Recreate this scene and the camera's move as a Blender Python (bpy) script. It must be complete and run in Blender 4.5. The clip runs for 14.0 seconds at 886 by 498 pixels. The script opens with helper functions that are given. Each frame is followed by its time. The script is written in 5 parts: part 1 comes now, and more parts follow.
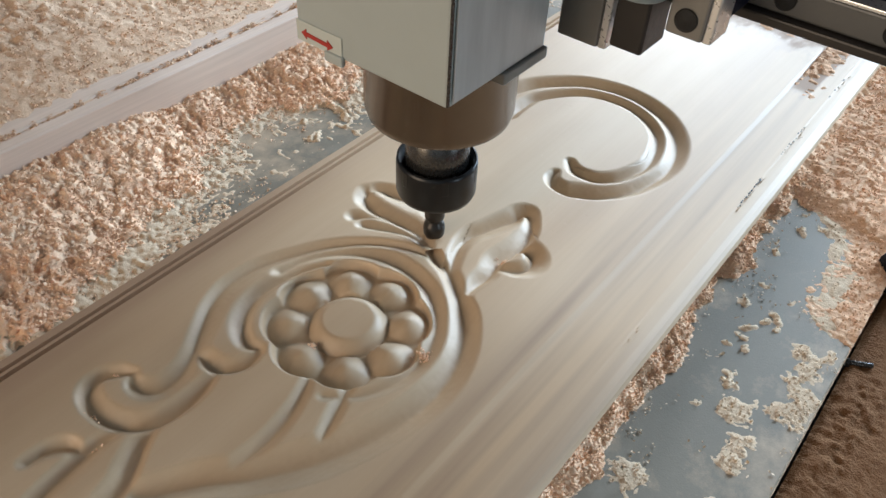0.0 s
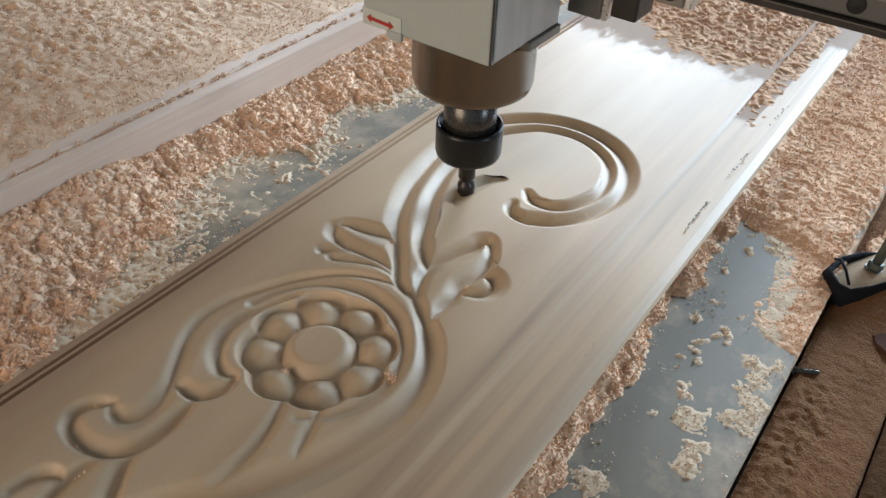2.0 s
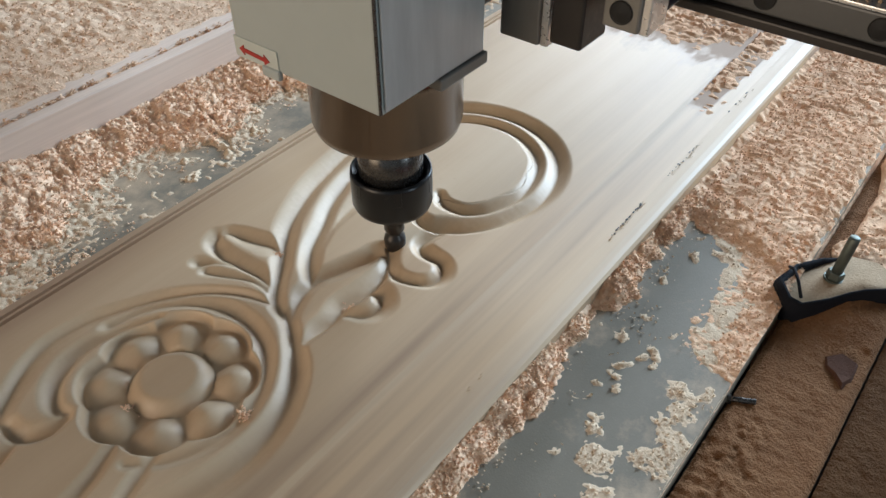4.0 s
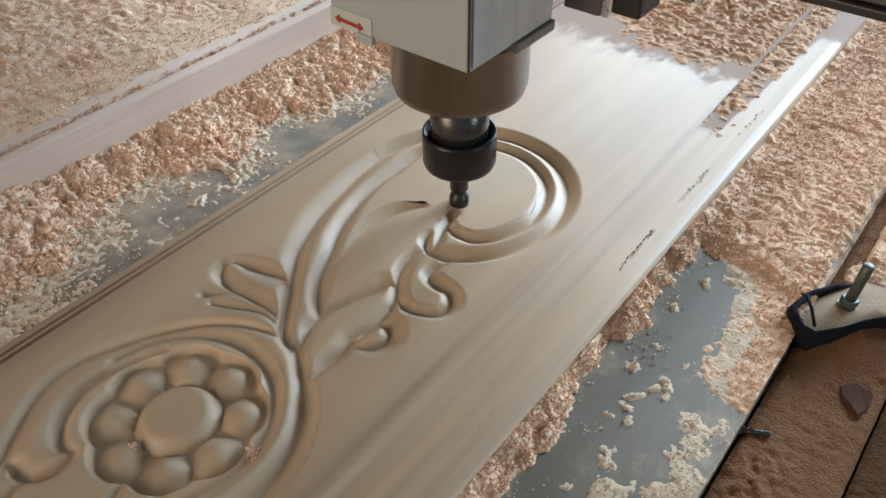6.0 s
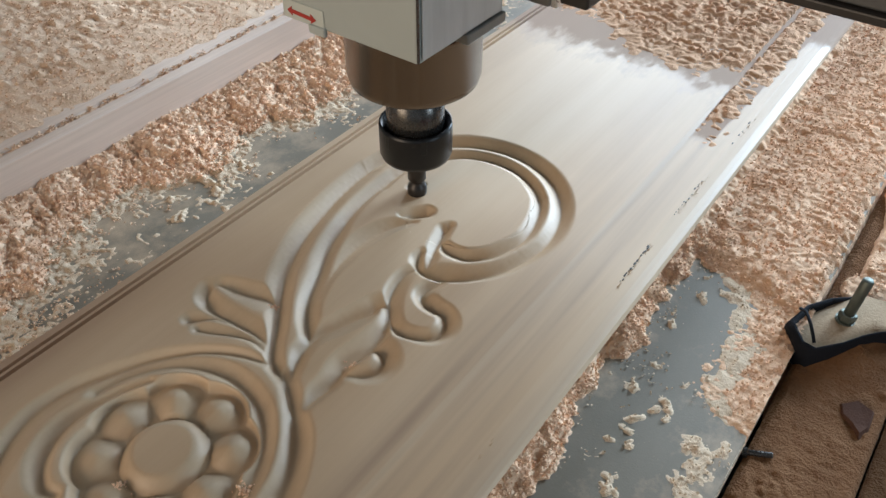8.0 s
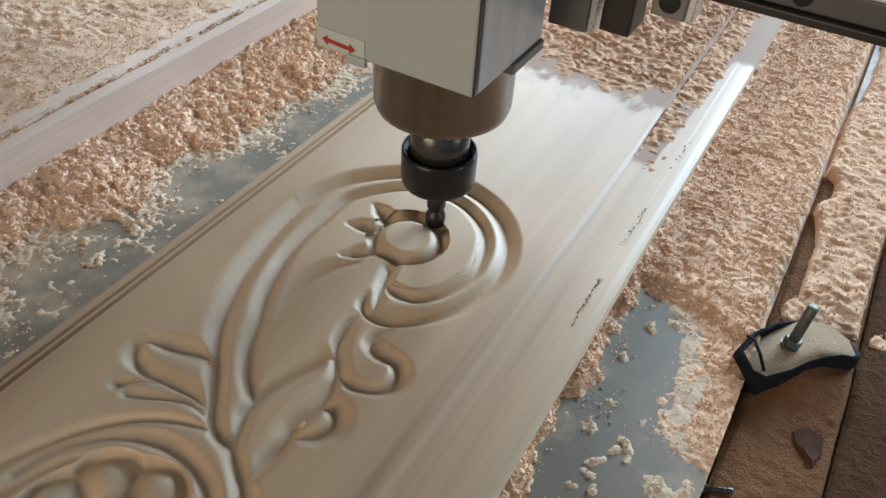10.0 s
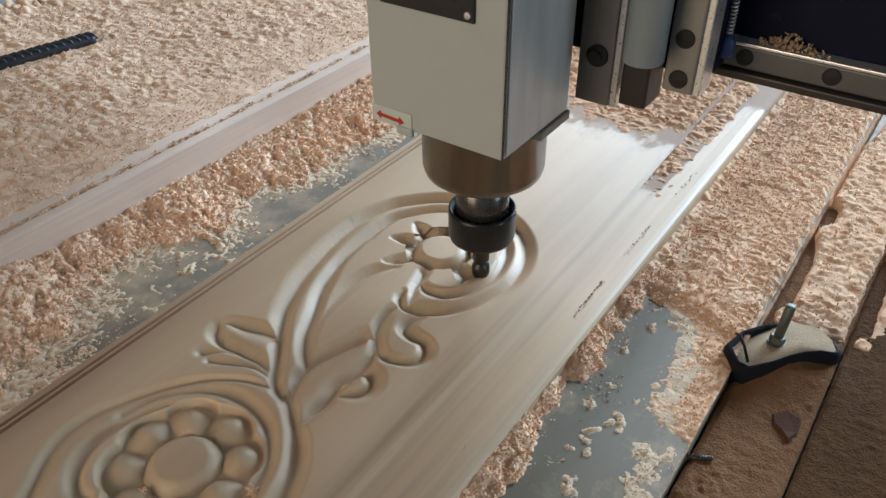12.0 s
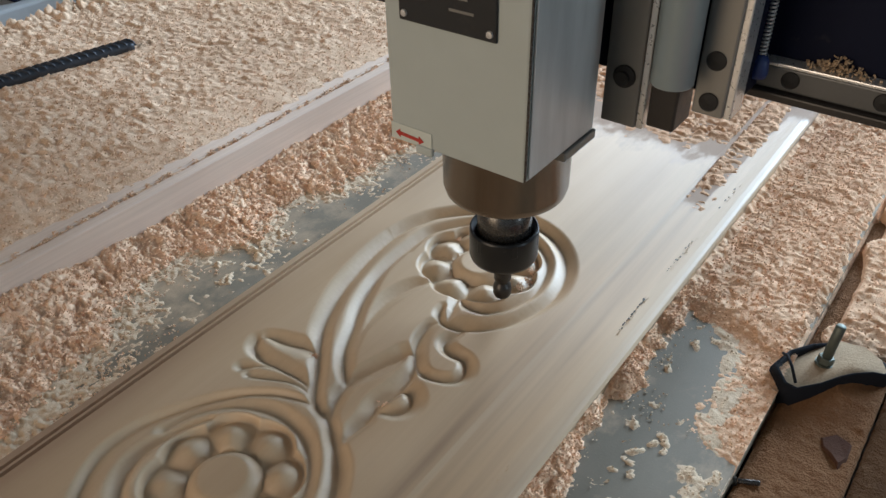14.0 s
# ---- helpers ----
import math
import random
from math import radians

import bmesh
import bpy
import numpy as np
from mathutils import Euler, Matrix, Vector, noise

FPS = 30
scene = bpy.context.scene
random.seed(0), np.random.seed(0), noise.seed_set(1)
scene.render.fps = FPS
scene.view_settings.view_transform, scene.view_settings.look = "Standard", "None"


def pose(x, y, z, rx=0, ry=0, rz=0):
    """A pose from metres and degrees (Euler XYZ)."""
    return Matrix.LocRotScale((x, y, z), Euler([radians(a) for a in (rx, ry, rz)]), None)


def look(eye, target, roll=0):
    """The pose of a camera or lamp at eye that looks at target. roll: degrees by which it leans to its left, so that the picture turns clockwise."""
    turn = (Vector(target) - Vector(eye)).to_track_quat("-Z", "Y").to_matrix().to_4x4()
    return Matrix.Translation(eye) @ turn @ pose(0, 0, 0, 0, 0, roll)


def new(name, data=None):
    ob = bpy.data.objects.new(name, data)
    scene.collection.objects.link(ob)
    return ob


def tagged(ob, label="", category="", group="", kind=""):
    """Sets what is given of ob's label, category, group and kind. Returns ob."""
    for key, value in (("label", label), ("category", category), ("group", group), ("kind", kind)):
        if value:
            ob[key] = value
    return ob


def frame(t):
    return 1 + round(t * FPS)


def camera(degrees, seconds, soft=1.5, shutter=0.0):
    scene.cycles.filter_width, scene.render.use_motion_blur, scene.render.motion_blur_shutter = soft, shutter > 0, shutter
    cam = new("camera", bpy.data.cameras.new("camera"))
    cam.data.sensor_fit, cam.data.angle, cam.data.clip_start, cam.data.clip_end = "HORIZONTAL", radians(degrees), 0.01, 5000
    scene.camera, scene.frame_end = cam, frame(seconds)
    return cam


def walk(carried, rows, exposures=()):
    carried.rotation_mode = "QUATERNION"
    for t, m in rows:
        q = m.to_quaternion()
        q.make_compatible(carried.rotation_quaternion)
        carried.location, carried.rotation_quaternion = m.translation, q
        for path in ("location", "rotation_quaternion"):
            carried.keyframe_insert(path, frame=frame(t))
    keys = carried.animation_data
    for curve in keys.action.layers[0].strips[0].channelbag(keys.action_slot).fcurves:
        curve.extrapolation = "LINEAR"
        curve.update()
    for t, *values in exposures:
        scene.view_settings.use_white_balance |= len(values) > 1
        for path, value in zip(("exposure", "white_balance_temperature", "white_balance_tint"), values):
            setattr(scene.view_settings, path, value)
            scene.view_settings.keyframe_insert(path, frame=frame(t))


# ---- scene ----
cam = camera(58.8, 14.0)
PATH = [
    (0, (0.0348, 0.0073, 0.3411), (-0.7484, 1.0618, -0.8896), 3.19),
    (0.5, (0.0420, -0.0113, 0.3412), (-0.7639, 1.0780, -0.8436), 2.60),
    (1, (0.0555, -0.0063, 0.3497), (-0.7469, 1.1023, -0.8196), 1.96),
    (1.5, (0.0562, -0.0063, 0.3523), (-0.7423, 1.1236, -0.7990), 2.10),
    (2, (0.0600, -0.0094, 0.3511), (-0.7310, 1.1269, -0.7991), 2.25),
    (2.5, (0.0618, -0.0109, 0.3527), (-0.7268, 1.1260, -0.7986), 2.29),
    (3, (0.0633, -0.0072, 0.3521), (-0.6996, 1.1462, -0.8003), 2.59),
    (3.5, (0.1002, 0.0889, 0.3310), (-0.7170, 1.1421, -0.8784), 0.85),
    (4, (0.0971, 0.0969, 0.3324), (-0.7347, 1.1515, -0.8659), -0.28),
    (4.2, (0.0928, 0.0978, 0.3371), (-0.7529, 1.1525, -0.8514), -0.42),
    (6.5, (0.0858, 0.1059, 0.3402), (-0.7557, 1.1650, -0.8473), -0.74),
    (7, (0.0866, 0.1069, 0.3423), (-0.7490, 1.1713, -0.8446), -0.70),
    (7.2, (0.0886, 0.1087, 0.3463), (-0.7472, 1.1707, -0.8427), -1.00),
    (9.3, (0.0107, 0.1266, 0.3385), (-0.6738, 1.2508, -0.8894), 3.24),
    (9.5, (0.0160, 0.1258, 0.3414), (-0.6584, 1.2636, -0.8794), 3.25),
    (10, (0.0254, 0.1337, 0.3462), (-0.5980, 1.3237, -0.8518), 4.15),
    (10.5, (0.0715, 0.0826, 0.3624), (-0.6292, 1.3276, -0.7325), 2.33),
    (11, (0.1082, 0.0446, 0.3736), (-0.6919, 1.2451, -0.7027), -0.12),
    (11.5, (0.1077, 0.0641, 0.3748), (-0.6912, 1.2531, -0.7152), -0.17),
    (12, (0.1128, 0.0653, 0.3767), (-0.7216, 1.2387, -0.7034), -0.56),
    (12.5, (0.1082, 0.0684, 0.3759), (-0.7326, 1.2362, -0.7055), -0.50),
    (13, (0.1005, 0.0689, 0.3788), (-0.7577, 1.2214, -0.7053), -1.15),
    (13.5, (0.0948, 0.0677, 0.3839), (-0.7772, 1.2196, -0.6898), -1.29),
    (14, (0.0966, 0.0686, 0.3821), (-0.7835, 1.2070, -0.6992), -1.40),
]
EXPOSURE = [(0, 0.12), (0.5, 0.12), (1.0, 0.08), (2.0, 0.02), (3.0, 0.05), (3.5, 0.0), (7.0, 0.04), (10.0, -0.02), (11.0, -0.06), (13.0, 0.0), (14.0, -0.13)]
walk(cam, [(t, look(eye, target, roll)) for t, eye, target, roll in PATH], EXPOSURE)

# ---- light: a workshop with one big window, plus lamps added as fill ----
world = bpy.data.worlds.new("world")
scene.world = world
world.use_nodes = True
wn = world.node_tree.nodes
sky = wn.new("ShaderNodeTexSky")
sky.sky_type, sky.sun_disc = "NISHITA", False
sky.sun_elevation, sky.sun_rotation = radians(35), radians(200)
world.node_tree.links.new(sky.outputs[0], wn["Background"].inputs["Color"])
wn["Background"].inputs["Strength"].default_value = 0.08


def area_lamp(name, eye, target, sx, sy, watts, colour):
    lamp = bpy.data.lights.new(name, "AREA")
    lamp.shape, lamp.size, lamp.size_y, lamp.energy, lamp.color = "RECTANGLE", sx, sy, watts, colour
    ob = new(name, lamp)
    ob.matrix_world = look(eye, target)
    return ob


area_lamp("window_daylight", (1.5, 6.86, 2.45), (0.0, 0.45, 0.0), 3.0, 2.2, 880, (0.60, 0.79, 1.0))
# unseen side opening: placed for the panel's sheen, raised to lift the left pile
area_lamp("side_window_daylight", (-2.3, 6.86, 2.2), (-0.2, 0.7, 0.0), 2.0, 2.4, 335, (0.74, 0.86, 1.0))
# added warm fill from the near side, not a known opening
area_lamp("warm_near_fill", (-0.9, -2.86, 1.0), (-0.4, 0.4, 0.0), 1.8, 1.9, 46, (1.0, 0.77, 0.55))
# added cool fill for the faces turned to the east
area_lamp("east_fill", (6.26, 1.40, 1.20), (-0.1, 0.50, 0.0), 2.6, 1.7, 120, (0.70, 0.87, 1.0))


# ---- materials ----
def material(name, base=(0.5, 0.5, 0.5), rough=0.6, metal=0.0, spec=0.5):
    m = bpy.data.materials.new(name)
    m.use_nodes = True
    b = m.node_tree.nodes["Principled BSDF"]
    b.inputs["Base Color"].default_value = (*base, 1)
    b.inputs["Roughness"].default_value = rough
    b.inputs["Metallic"].default_value = metal
    b.inputs["Specular IOR Level"].default_value = spec
    return m, m.node_tree.nodes, m.node_tree.links, b


def coords(n, l, scale=(1, 1, 1), turn=(0, 0, 0)):
    c = n.new("ShaderNodeNewGeometry")
    mp = n.new("ShaderNodeMapping")
    mp.inputs["Scale"].default_value = scale
    mp.inputs["Rotation"].default_value = turn
    l.new(c.outputs["Position"], mp.inputs["Vector"])
    return mp.outputs[0]


def obj_coords(n, l, scale=(1, 1, 1)):
    c = n.new("ShaderNodeTexCoord")
    mp = n.new("ShaderNodeMapping")
    mp.inputs["Scale"].default_value = scale
    l.new(c.outputs["Object"], mp.inputs["Vector"])
    return mp.outputs[0]


def noise_tex(n, l, vec, scale, detail=4.0, rough=0.55):
    t = n.new("ShaderNodeTexNoise")
    t.inputs["Scale"].default_value, t.inputs["Detail"].default_value, t.inputs["Roughness"].default_value = scale, detail, rough
    l.new(vec, t.inputs["Vector"])
    return t.outputs["Fac"]


def ramp(n, l, fac, stops):
    r = n.new("ShaderNodeValToRGB")
    e = r.color_ramp.elements
    while len(e) < len(stops):
        e.new(0.5)
    for i, (p, c) in enumerate(stops):
        e[i].position, e[i].color = p, (*c, 1)
    l.new(fac, r.inputs[0])
    return r.outputs[0]


def mix(n, l, fac, a, b, how="MIX"):
    m = n.new("ShaderNodeMix")
    m.data_type, m.blend_type = "RGBA", how
    if isinstance(fac, float):
        m.inputs[0].default_value = fac
    else:
        l.new(fac, m.inputs[0])
    l.new(a, m.inputs[6])
    if isinstance(b, tuple):
        m.inputs[7].default_value = (*b, 1)
    else:
        l.new(b, m.inputs[7])
    return m.outputs[2]


def bump(n, l, b, height, strength, distance):
    bp = n.new("ShaderNodeBump")
    bp.inputs["Strength"].default_value, bp.inputs["Distance"].default_value = strength, distance
    l.new(height, bp.inputs["Height"])
    l.new(bp.outputs[0], b.inputs["Normal"])


def rough_range(n, l, b, fac, lo, hi, film=None):
    r = n.new("ShaderNodeMapRange")
    r.inputs["To Min"].default_value, r.inputs["To Max"].default_value = lo, hi
    l.new(fac, r.inputs["Value"])
    out = r.outputs[0]
    if film:
        dull = n.new("ShaderNodeMath")
        dull.operation = "MAXIMUM"
        l.new(out, dull.inputs[0])
        l.new(film, dull.inputs[1])
        out = dull.outputs[0]
    l.new(out, b.inputs["Roughness"])


def ranged(n, l, value, a, b, c=0.0, d=1.0):
    """Maps a value from a..b to c..d, clamped."""
    r = n.new("ShaderNodeMapRange")
    r.inputs["From Min"].default_value, r.inputs["From Max"].default_value = a, b
    r.inputs["To Min"].default_value, r.inputs["To Max"].default_value = c, d
    l.new(value, r.inputs["Value"])
    return r.outputs[0]


def added(n, l, *values):
    out = values[0]
    for v in values[1:]:
        m = n.new("ShaderNodeMath")
        l.new(out, m.inputs[0])
        l.new(v, m.inputs[1])
        out = m.outputs[0]
    return out


def wood_material(name, light, mid, dark, rough=(0.34, 0.5), streak=0.45, heart=None):
    """Planed pale hardwood, the grain along y."""
    m, n, l, b = material(name, mid, 0.42, 0, 0.58)
    broad = noise_tex(n, l, coords(n, l, (20, 1.6, 20)), 1.0, 3, 0.5)
    fine = noise_tex(n, l, coords(n, l, (420, 9, 420)), 1.0, 3, 0.6)
    film = None
    c1 = ramp(n, l, broad, [(0.28, dark), (0.47, mid), (0.70, light)])
    c2 = ramp(n, l, fine, [(0.3, tuple(v * 0.9 for v in mid)), (0.62, light)])
    c = mix(n, l, 1 - streak, c1, c2)
    patch = noise_tex(n, l, coords(n, l, (9, 3.5, 9)), 1.0, 3, 0.5)
    c = mix(n, l, ramp(n, l, patch, [(0.50, (0, 0, 0)), (0.75, (0.5, 0.5, 0.5))]), c, tuple(v * 0.78 for v in dark))
    if heart:
        sep = n.new("ShaderNodeSeparateXYZ")
        l.new(coords(n, l), sep.inputs[0])
        span = ranged(n, l, sep.outputs[0], -0.316, -0.050)
        band = ramp(n, l, span, [(0.0, (0, 0, 0)), (0.66, (0, 0, 0)), (0.76, (0.35, 0.35, 0.35)), (0.86, (0.95, 0.95, 0.95)), (0.95, (0.8, 0.8, 0.8)), (1.0, (0.5, 0.5, 0.5))])
        grain = ramp(n, l, noise_tex(n, l, coords(n, l, (48, 1.9, 48), (0, 0, 0.06)), 1.0, 3.5, 0.55), [(0.42, (0, 0, 0)), (0.54, (0.35, 0.35, 0.35)), (0.70, (1, 1, 1))])
        stain = mix(n, l, 1.0, band, grain, "MULTIPLY")
        # the streaks weaken towards the far end
        stain = mix(n, l, 1.0, stain, ranged(n, l, sep.outputs[1], 0.30, 0.75, 1.0, 0.30), "MULTIPLY")
        c = mix(n, l, stain, c, heart)
        # a brown streak along the beads, where the board is cut near the bark
        bark = ramp(n, l, span, [(0.0, (0.75, 0.75, 0.75)), (0.10, (0.60, 0.60, 0.60)), (0.14, (0.25, 0.25, 0.25)), (0.21, (0, 0, 0))])
        c = mix(n, l, mix(n, l, 1.0, bark, ranged(n, l, sep.outputs[1], 0.22, 0.40, 1.0, 0.25), "MULTIPLY"), c, (0.34, 0.195, 0.12))
        # a film of dust on the far end, reaching nearer along the margin
        cloud = ranged(n, l, noise_tex(n, l, coords(n, l, (70, 26, 70)), 1.0, 5, 0.62), 0.25, 0.75, -0.030, 0.030)
        margin = ranged(n, l, sep.outputs[0], -0.0885, -0.0865, 0.0, 0.082)
        outer = ranged(n, l, sep.outputs[0], -0.071, -0.061, 0.0, -0.220)
        film = ranged(n, l, added(n, l, sep.outputs[1], cloud, margin, outer), 0.704, 0.742, 0.0, 0.86)
        c = mix(n, l, film, c, (0.43, 0.297, 0.222))
    l.new(c, b.inputs["Base Color"])
    rough_range(n, l, b, broad, *rough, film)
    bump(n, l, b, fine, 0.10, 0.0005)
    return m


WOOD = wood_material("pale_planed_wood", (0.71, 0.525, 0.345), (0.645, 0.45, 0.278), (0.515, 0.335, 0.198), (0.41, 0.54), 0.86, (0.30, 0.195, 0.14))
# cut wood's own tone, made a little darker for the shade in the grooves
CUT = wood_material("cut_wood_with_groove_shade", (0.66, 0.49, 0.32), (0.605, 0.43, 0.27), (0.52, 0.35, 0.212), (0.42, 0.55), 0.8)
STOCK = wood_material("pink_planed_wood", (0.85, 0.67, 0.55), (0.78, 0.60, 0.48), (0.66, 0.49, 0.385), (0.68, 0.85))
STOCK.node_tree.nodes["Principled BSDF"].inputs["Specular IOR Level"].default_value = 0.2


def dust_material(name, pale, mid, deep, grit=0.55):
    m, n, l, b = material(name, mid, 0.95, 0, 0.1)
    g = n.new("ShaderNodeNewGeometry")
    v = coords(n, l, (1, 1, 1))
    big = noise_tex(n, l, v, 38, 4, 0.6)
    fine = noise_tex(n, l, v, 560, 3, 0.65)
    c = mix(n, l, 0.5, ramp(n, l, big, [(0.3, deep), (0.5, mid), (0.72, pale)]), ramp(n, l, fine, [(0.28, deep), (0.5, mid), (0.7, pale)]))
    own = ramp(n, l, g.outputs["Random Per Island"], [(0.0, tuple(x * 0.78 for x in mid)), (0.5, (1, 1, 1)), (1.0, (1, 1, 1))])
    c = mix(n, l, 0.25, c, own, "MULTIPLY")
    l.new(c, b.inputs["Base Color"])
    bump(n, l, b, fine, grit, 0.0002 + 0.0016 * grit)
    return m


DUST = dust_material("peach_wood_shavings", (0.95, 0.745, 0.545), (0.94, 0.655, 0.45), (0.81, 0.505, 0.315))
DUST_FINE = dust_material("fine_beige_wood_dust", (0.93, 0.70, 0.51), (0.82, 0.575, 0.395), (0.58, 0.36, 0.22))
DUST_THIN = dust_material("thin_dust_film", (0.82, 0.65, 0.47), (0.73, 0.565, 0.40), (0.58, 0.435, 0.30))
DUST_PALE = dust_material("pale_peach_sawdust", (0.90, 0.655, 0.455), (0.85, 0.55, 0.355), (0.66, 0.38, 0.22))
DUST_CAP = dust_material("dull_beige_dust", (0.50, 0.375, 0.255), (0.44, 0.32, 0.21), (0.33, 0.225, 0.14))
DUST_ORANGE = dust_material("orange_wood_crumbs", (0.84, 0.57, 0.385), (0.77, 0.475, 0.30), (0.57, 0.315, 0.18))
# brown dust, its colour darkened for the shade on the bed strips
DUST_BROWN_SHADED = dust_material("settled_brown_dust_shaded", (0.255, 0.13, 0.063), (0.21, 0.102, 0.048), (0.148, 0.069, 0.031), 1.0)
# the same dust coloured darker still, for deeper shade on the outer strips
DUST_DEEP_SHADED = dust_material("brown_dust_deep_shaded", (0.118, 0.058, 0.025), (0.092, 0.044, 0.018), (0.066, 0.031, 0.013), 1.0)


def bed_material(name, base, dusty=False):
    m, n, l, b = material(name, base, 0.5, 0, 0.38)
    v = coords(n, l)
    film = noise_tex(n, l, coords(n, l, (26, 14, 26)), 1.0, 5, 0.6)
    speck = noise_tex(n, l, v, 900, 2, 0.6)
    c = ramp(n, l, film, [(0.34, base), (0.58, tuple(x * 1.08 + 0.01 for x in base)), (0.72, (0.29, 0.255, 0.20)), (0.86, (0.40, 0.34, 0.265))])
    c = mix(n, l, ramp(n, l, speck, [(0.68, (0, 0, 0)), (0.76, (0.5, 0.5, 0.5))]), c, (0.45, 0.37, 0.27))
    if dusty:
        # fine dust wiped over the sheet, thick beside the piles
        sep = n.new("ShaderNodeSeparateXYZ")
        l.new(v, sep.inputs[0])
        beside_pile = ranged(n, l, sep.outputs[0], -0.415, -0.335, 0.27, 0.0)
        beside_panel = ranged(n, l, sep.outputs[0], -0.046, -0.028, 0.0, -0.24)
        beside_slot = ranged(n, l, sep.outputs[0], 0.000, 0.047, 0.0, 0.24)
        cloud = noise_tex(n, l, coords(n, l, (48, 38, 48)), 1.0, 7, 0.66)
        wiped = ranged(n, l, added(n, l, cloud, beside_pile, beside_panel, beside_slot), 0.36, 0.66, 0.0, 0.85)
        near_panel = ranged(n, l, sep.outputs[0], -0.20, -0.19, 0.0, 1.0)
        west = ranged(n, l, added(n, l, cloud, beside_pile), 0.56, 0.86, 0.0, 0.85)
        c = mix(n, l, mix(n, l, near_panel, west, wiped), c, (0.52, 0.385, 0.26))
    l.new(c, b.inputs["Base Color"])
    rough_range(n, l, b, film, 0.46, 0.72)
    bump(n, l, b, speck, 0.15, 0.0006)
    return m


BED = bed_material("grey_plastic_bed", (0.20, 0.172, 0.128), True)
SLOT = bed_material("dark_slot", (0.05, 0.045, 0.04))


def plain(name, base, rough, metal=0.0, grime=0.25, scale=60, dirt=(0.3, 0.25, 0.2), spec=0.5, bumpy=0.0, drawn=1.0):
    m, n, l, b = material(name, base, rough, metal, spec)
    v = obj_coords(n, l, (1, 1, drawn))
    f = noise_tex(n, l, v, scale, 5, 0.6)
    g = noise_tex(n, l, v, scale * 9, 3, 0.6)
    c = ramp(n, l, f, [(0.35, base), (0.65, tuple(x * (1 - 0.35 * grime) for x in base)), (0.85, tuple(x * (1 - grime) + y * grime for x, y in zip(base, dirt)))])
    l.new(c, b.inputs["Base Color"])
    rough_range(n, l, b, g, max(0.03, rough - 0.08), min(1, rough + 0.12))
    if bumpy:
        bump(n, l, b, g, bumpy, 0.001)
    return m


PAINT = plain("grey_machine_paint", (0.42, 0.455, 0.43), 0.42, 0, 0.12, 25)
SIDE = plain("brushed_aluminium_side", (0.64, 0.655, 0.645), 0.34, 0.25, 0.8, 34, (0.10, 0.10, 0.095), drawn=0.16)
# steel with the brown it reflects from the dust put into its colour
NOSE = plain("steel_with_reflected_brown", (0.19, 0.145, 0.11), 0.20, 0.9, 0.2, 40)
NECK = plain("dark_steel", (0.10, 0.095, 0.09), 0.25, 0.8, 0.2, 60)
NUT = plain("black_oxide_steel", (0.012, 0.012, 0.013), 0.30, 0.3, 0.3, 80)
BIT = plain("dark_carbide", (0.05, 0.045, 0.042), 0.32, 0.7, 0.4, 120)
RAIL = plain("ground_rail_steel", (0.23, 0.22, 0.20), 0.42, 0.4, 0.4, 40, drawn=0.2)
CROSS_RAIL = plain("oiled_rail_steel", (0.12, 0.12, 0.118), 0.45, 0.5, 0.3, 40)
RAIL_EDGE = plain("bright_rail_edge", (0.75, 0.74, 0.72), 0.28, 0.7, 0.1, 40)
BLOCK = plain("dark_slider_block", (0.035, 0.030, 0.027), 0.40, 0.3, 0.3, 50)
CYL = plain("grey_green_tube", (0.27, 0.32, 0.33), 0.35, 0.3, 0.15, 20)
BEAM = plain("navy_machine_paint", (0.005, 0.007, 0.020), 0.6, 0, 0.2, 30, spec=0.12)
HOLE = plain("bolt_hole_shadow", (0.012, 0.011, 0.010), 0.7, 0, 0.1)
BLACK = plain("black_plate", (0.015, 0.016, 0.017), 0.35, 0, 0.1, 60)
RED = plain("red_print", (0.42, 0.03, 0.02), 0.5, 0, 0.1)
STICKER = plain("sticker_white", (0.55, 0.58, 0.53), 0.5, 0, 0.1)
ZINC = plain("zinc_bolt_steel", (0.15, 0.17, 0.145), 0.52, 0.7, 0.4, 90)
RUBBER = plain("black_rubber", (0.009, 0.010, 0.014), 0.85, 0, 0.15, 90, spec=0.2, bumpy=0.3)
REBAR = plain("blue_black_rebar", (0.050, 0.056, 0.068), 0.45, 0.5, 0.4, 90)
BROWN = plain("brown_wood_scrap", (0.10, 0.05, 0.034), 0.9, 0, 0.5, 90, (0.22, 0.13, 0.08), 0.1, 0.6)
REDPAINT = plain("red_machine_paint", (0.36, 0.02, 0.02), 0.45, 0, 0.1)
BLUE = plain("blue_plastic", (0.02, 0.04, 0.14), 0.4, 0, 0.1)
GREY = plain("pale_grey_rail_paint", (0.44, 0.45, 0.45), 0.5, 0, 0.2, 12)
WALL = plain("workshop_plaster", (0.23, 0.222, 0.21), 0.9, 0, 0.3, 3)
FLOOR = plain("workshop_concrete", (0.12, 0.112, 0.10), 0.85, 0, 0.4, 4)


# ---- mesh helpers ----
def part(name, bm, mat, parent=None, label="", smooth=False):
    me = bpy.data.meshes.new(name)
    bm.normal_update()
    bm.to_mesh(me)
    bm.free()
    me.materials.append(mat)
    if smooth:
        me.polygons.foreach_set("use_smooth", [True] * len(me.polygons))
    ob = new(name, me)
    ob.parent = parent
    if label:
        tagged(ob, label)
    return ob


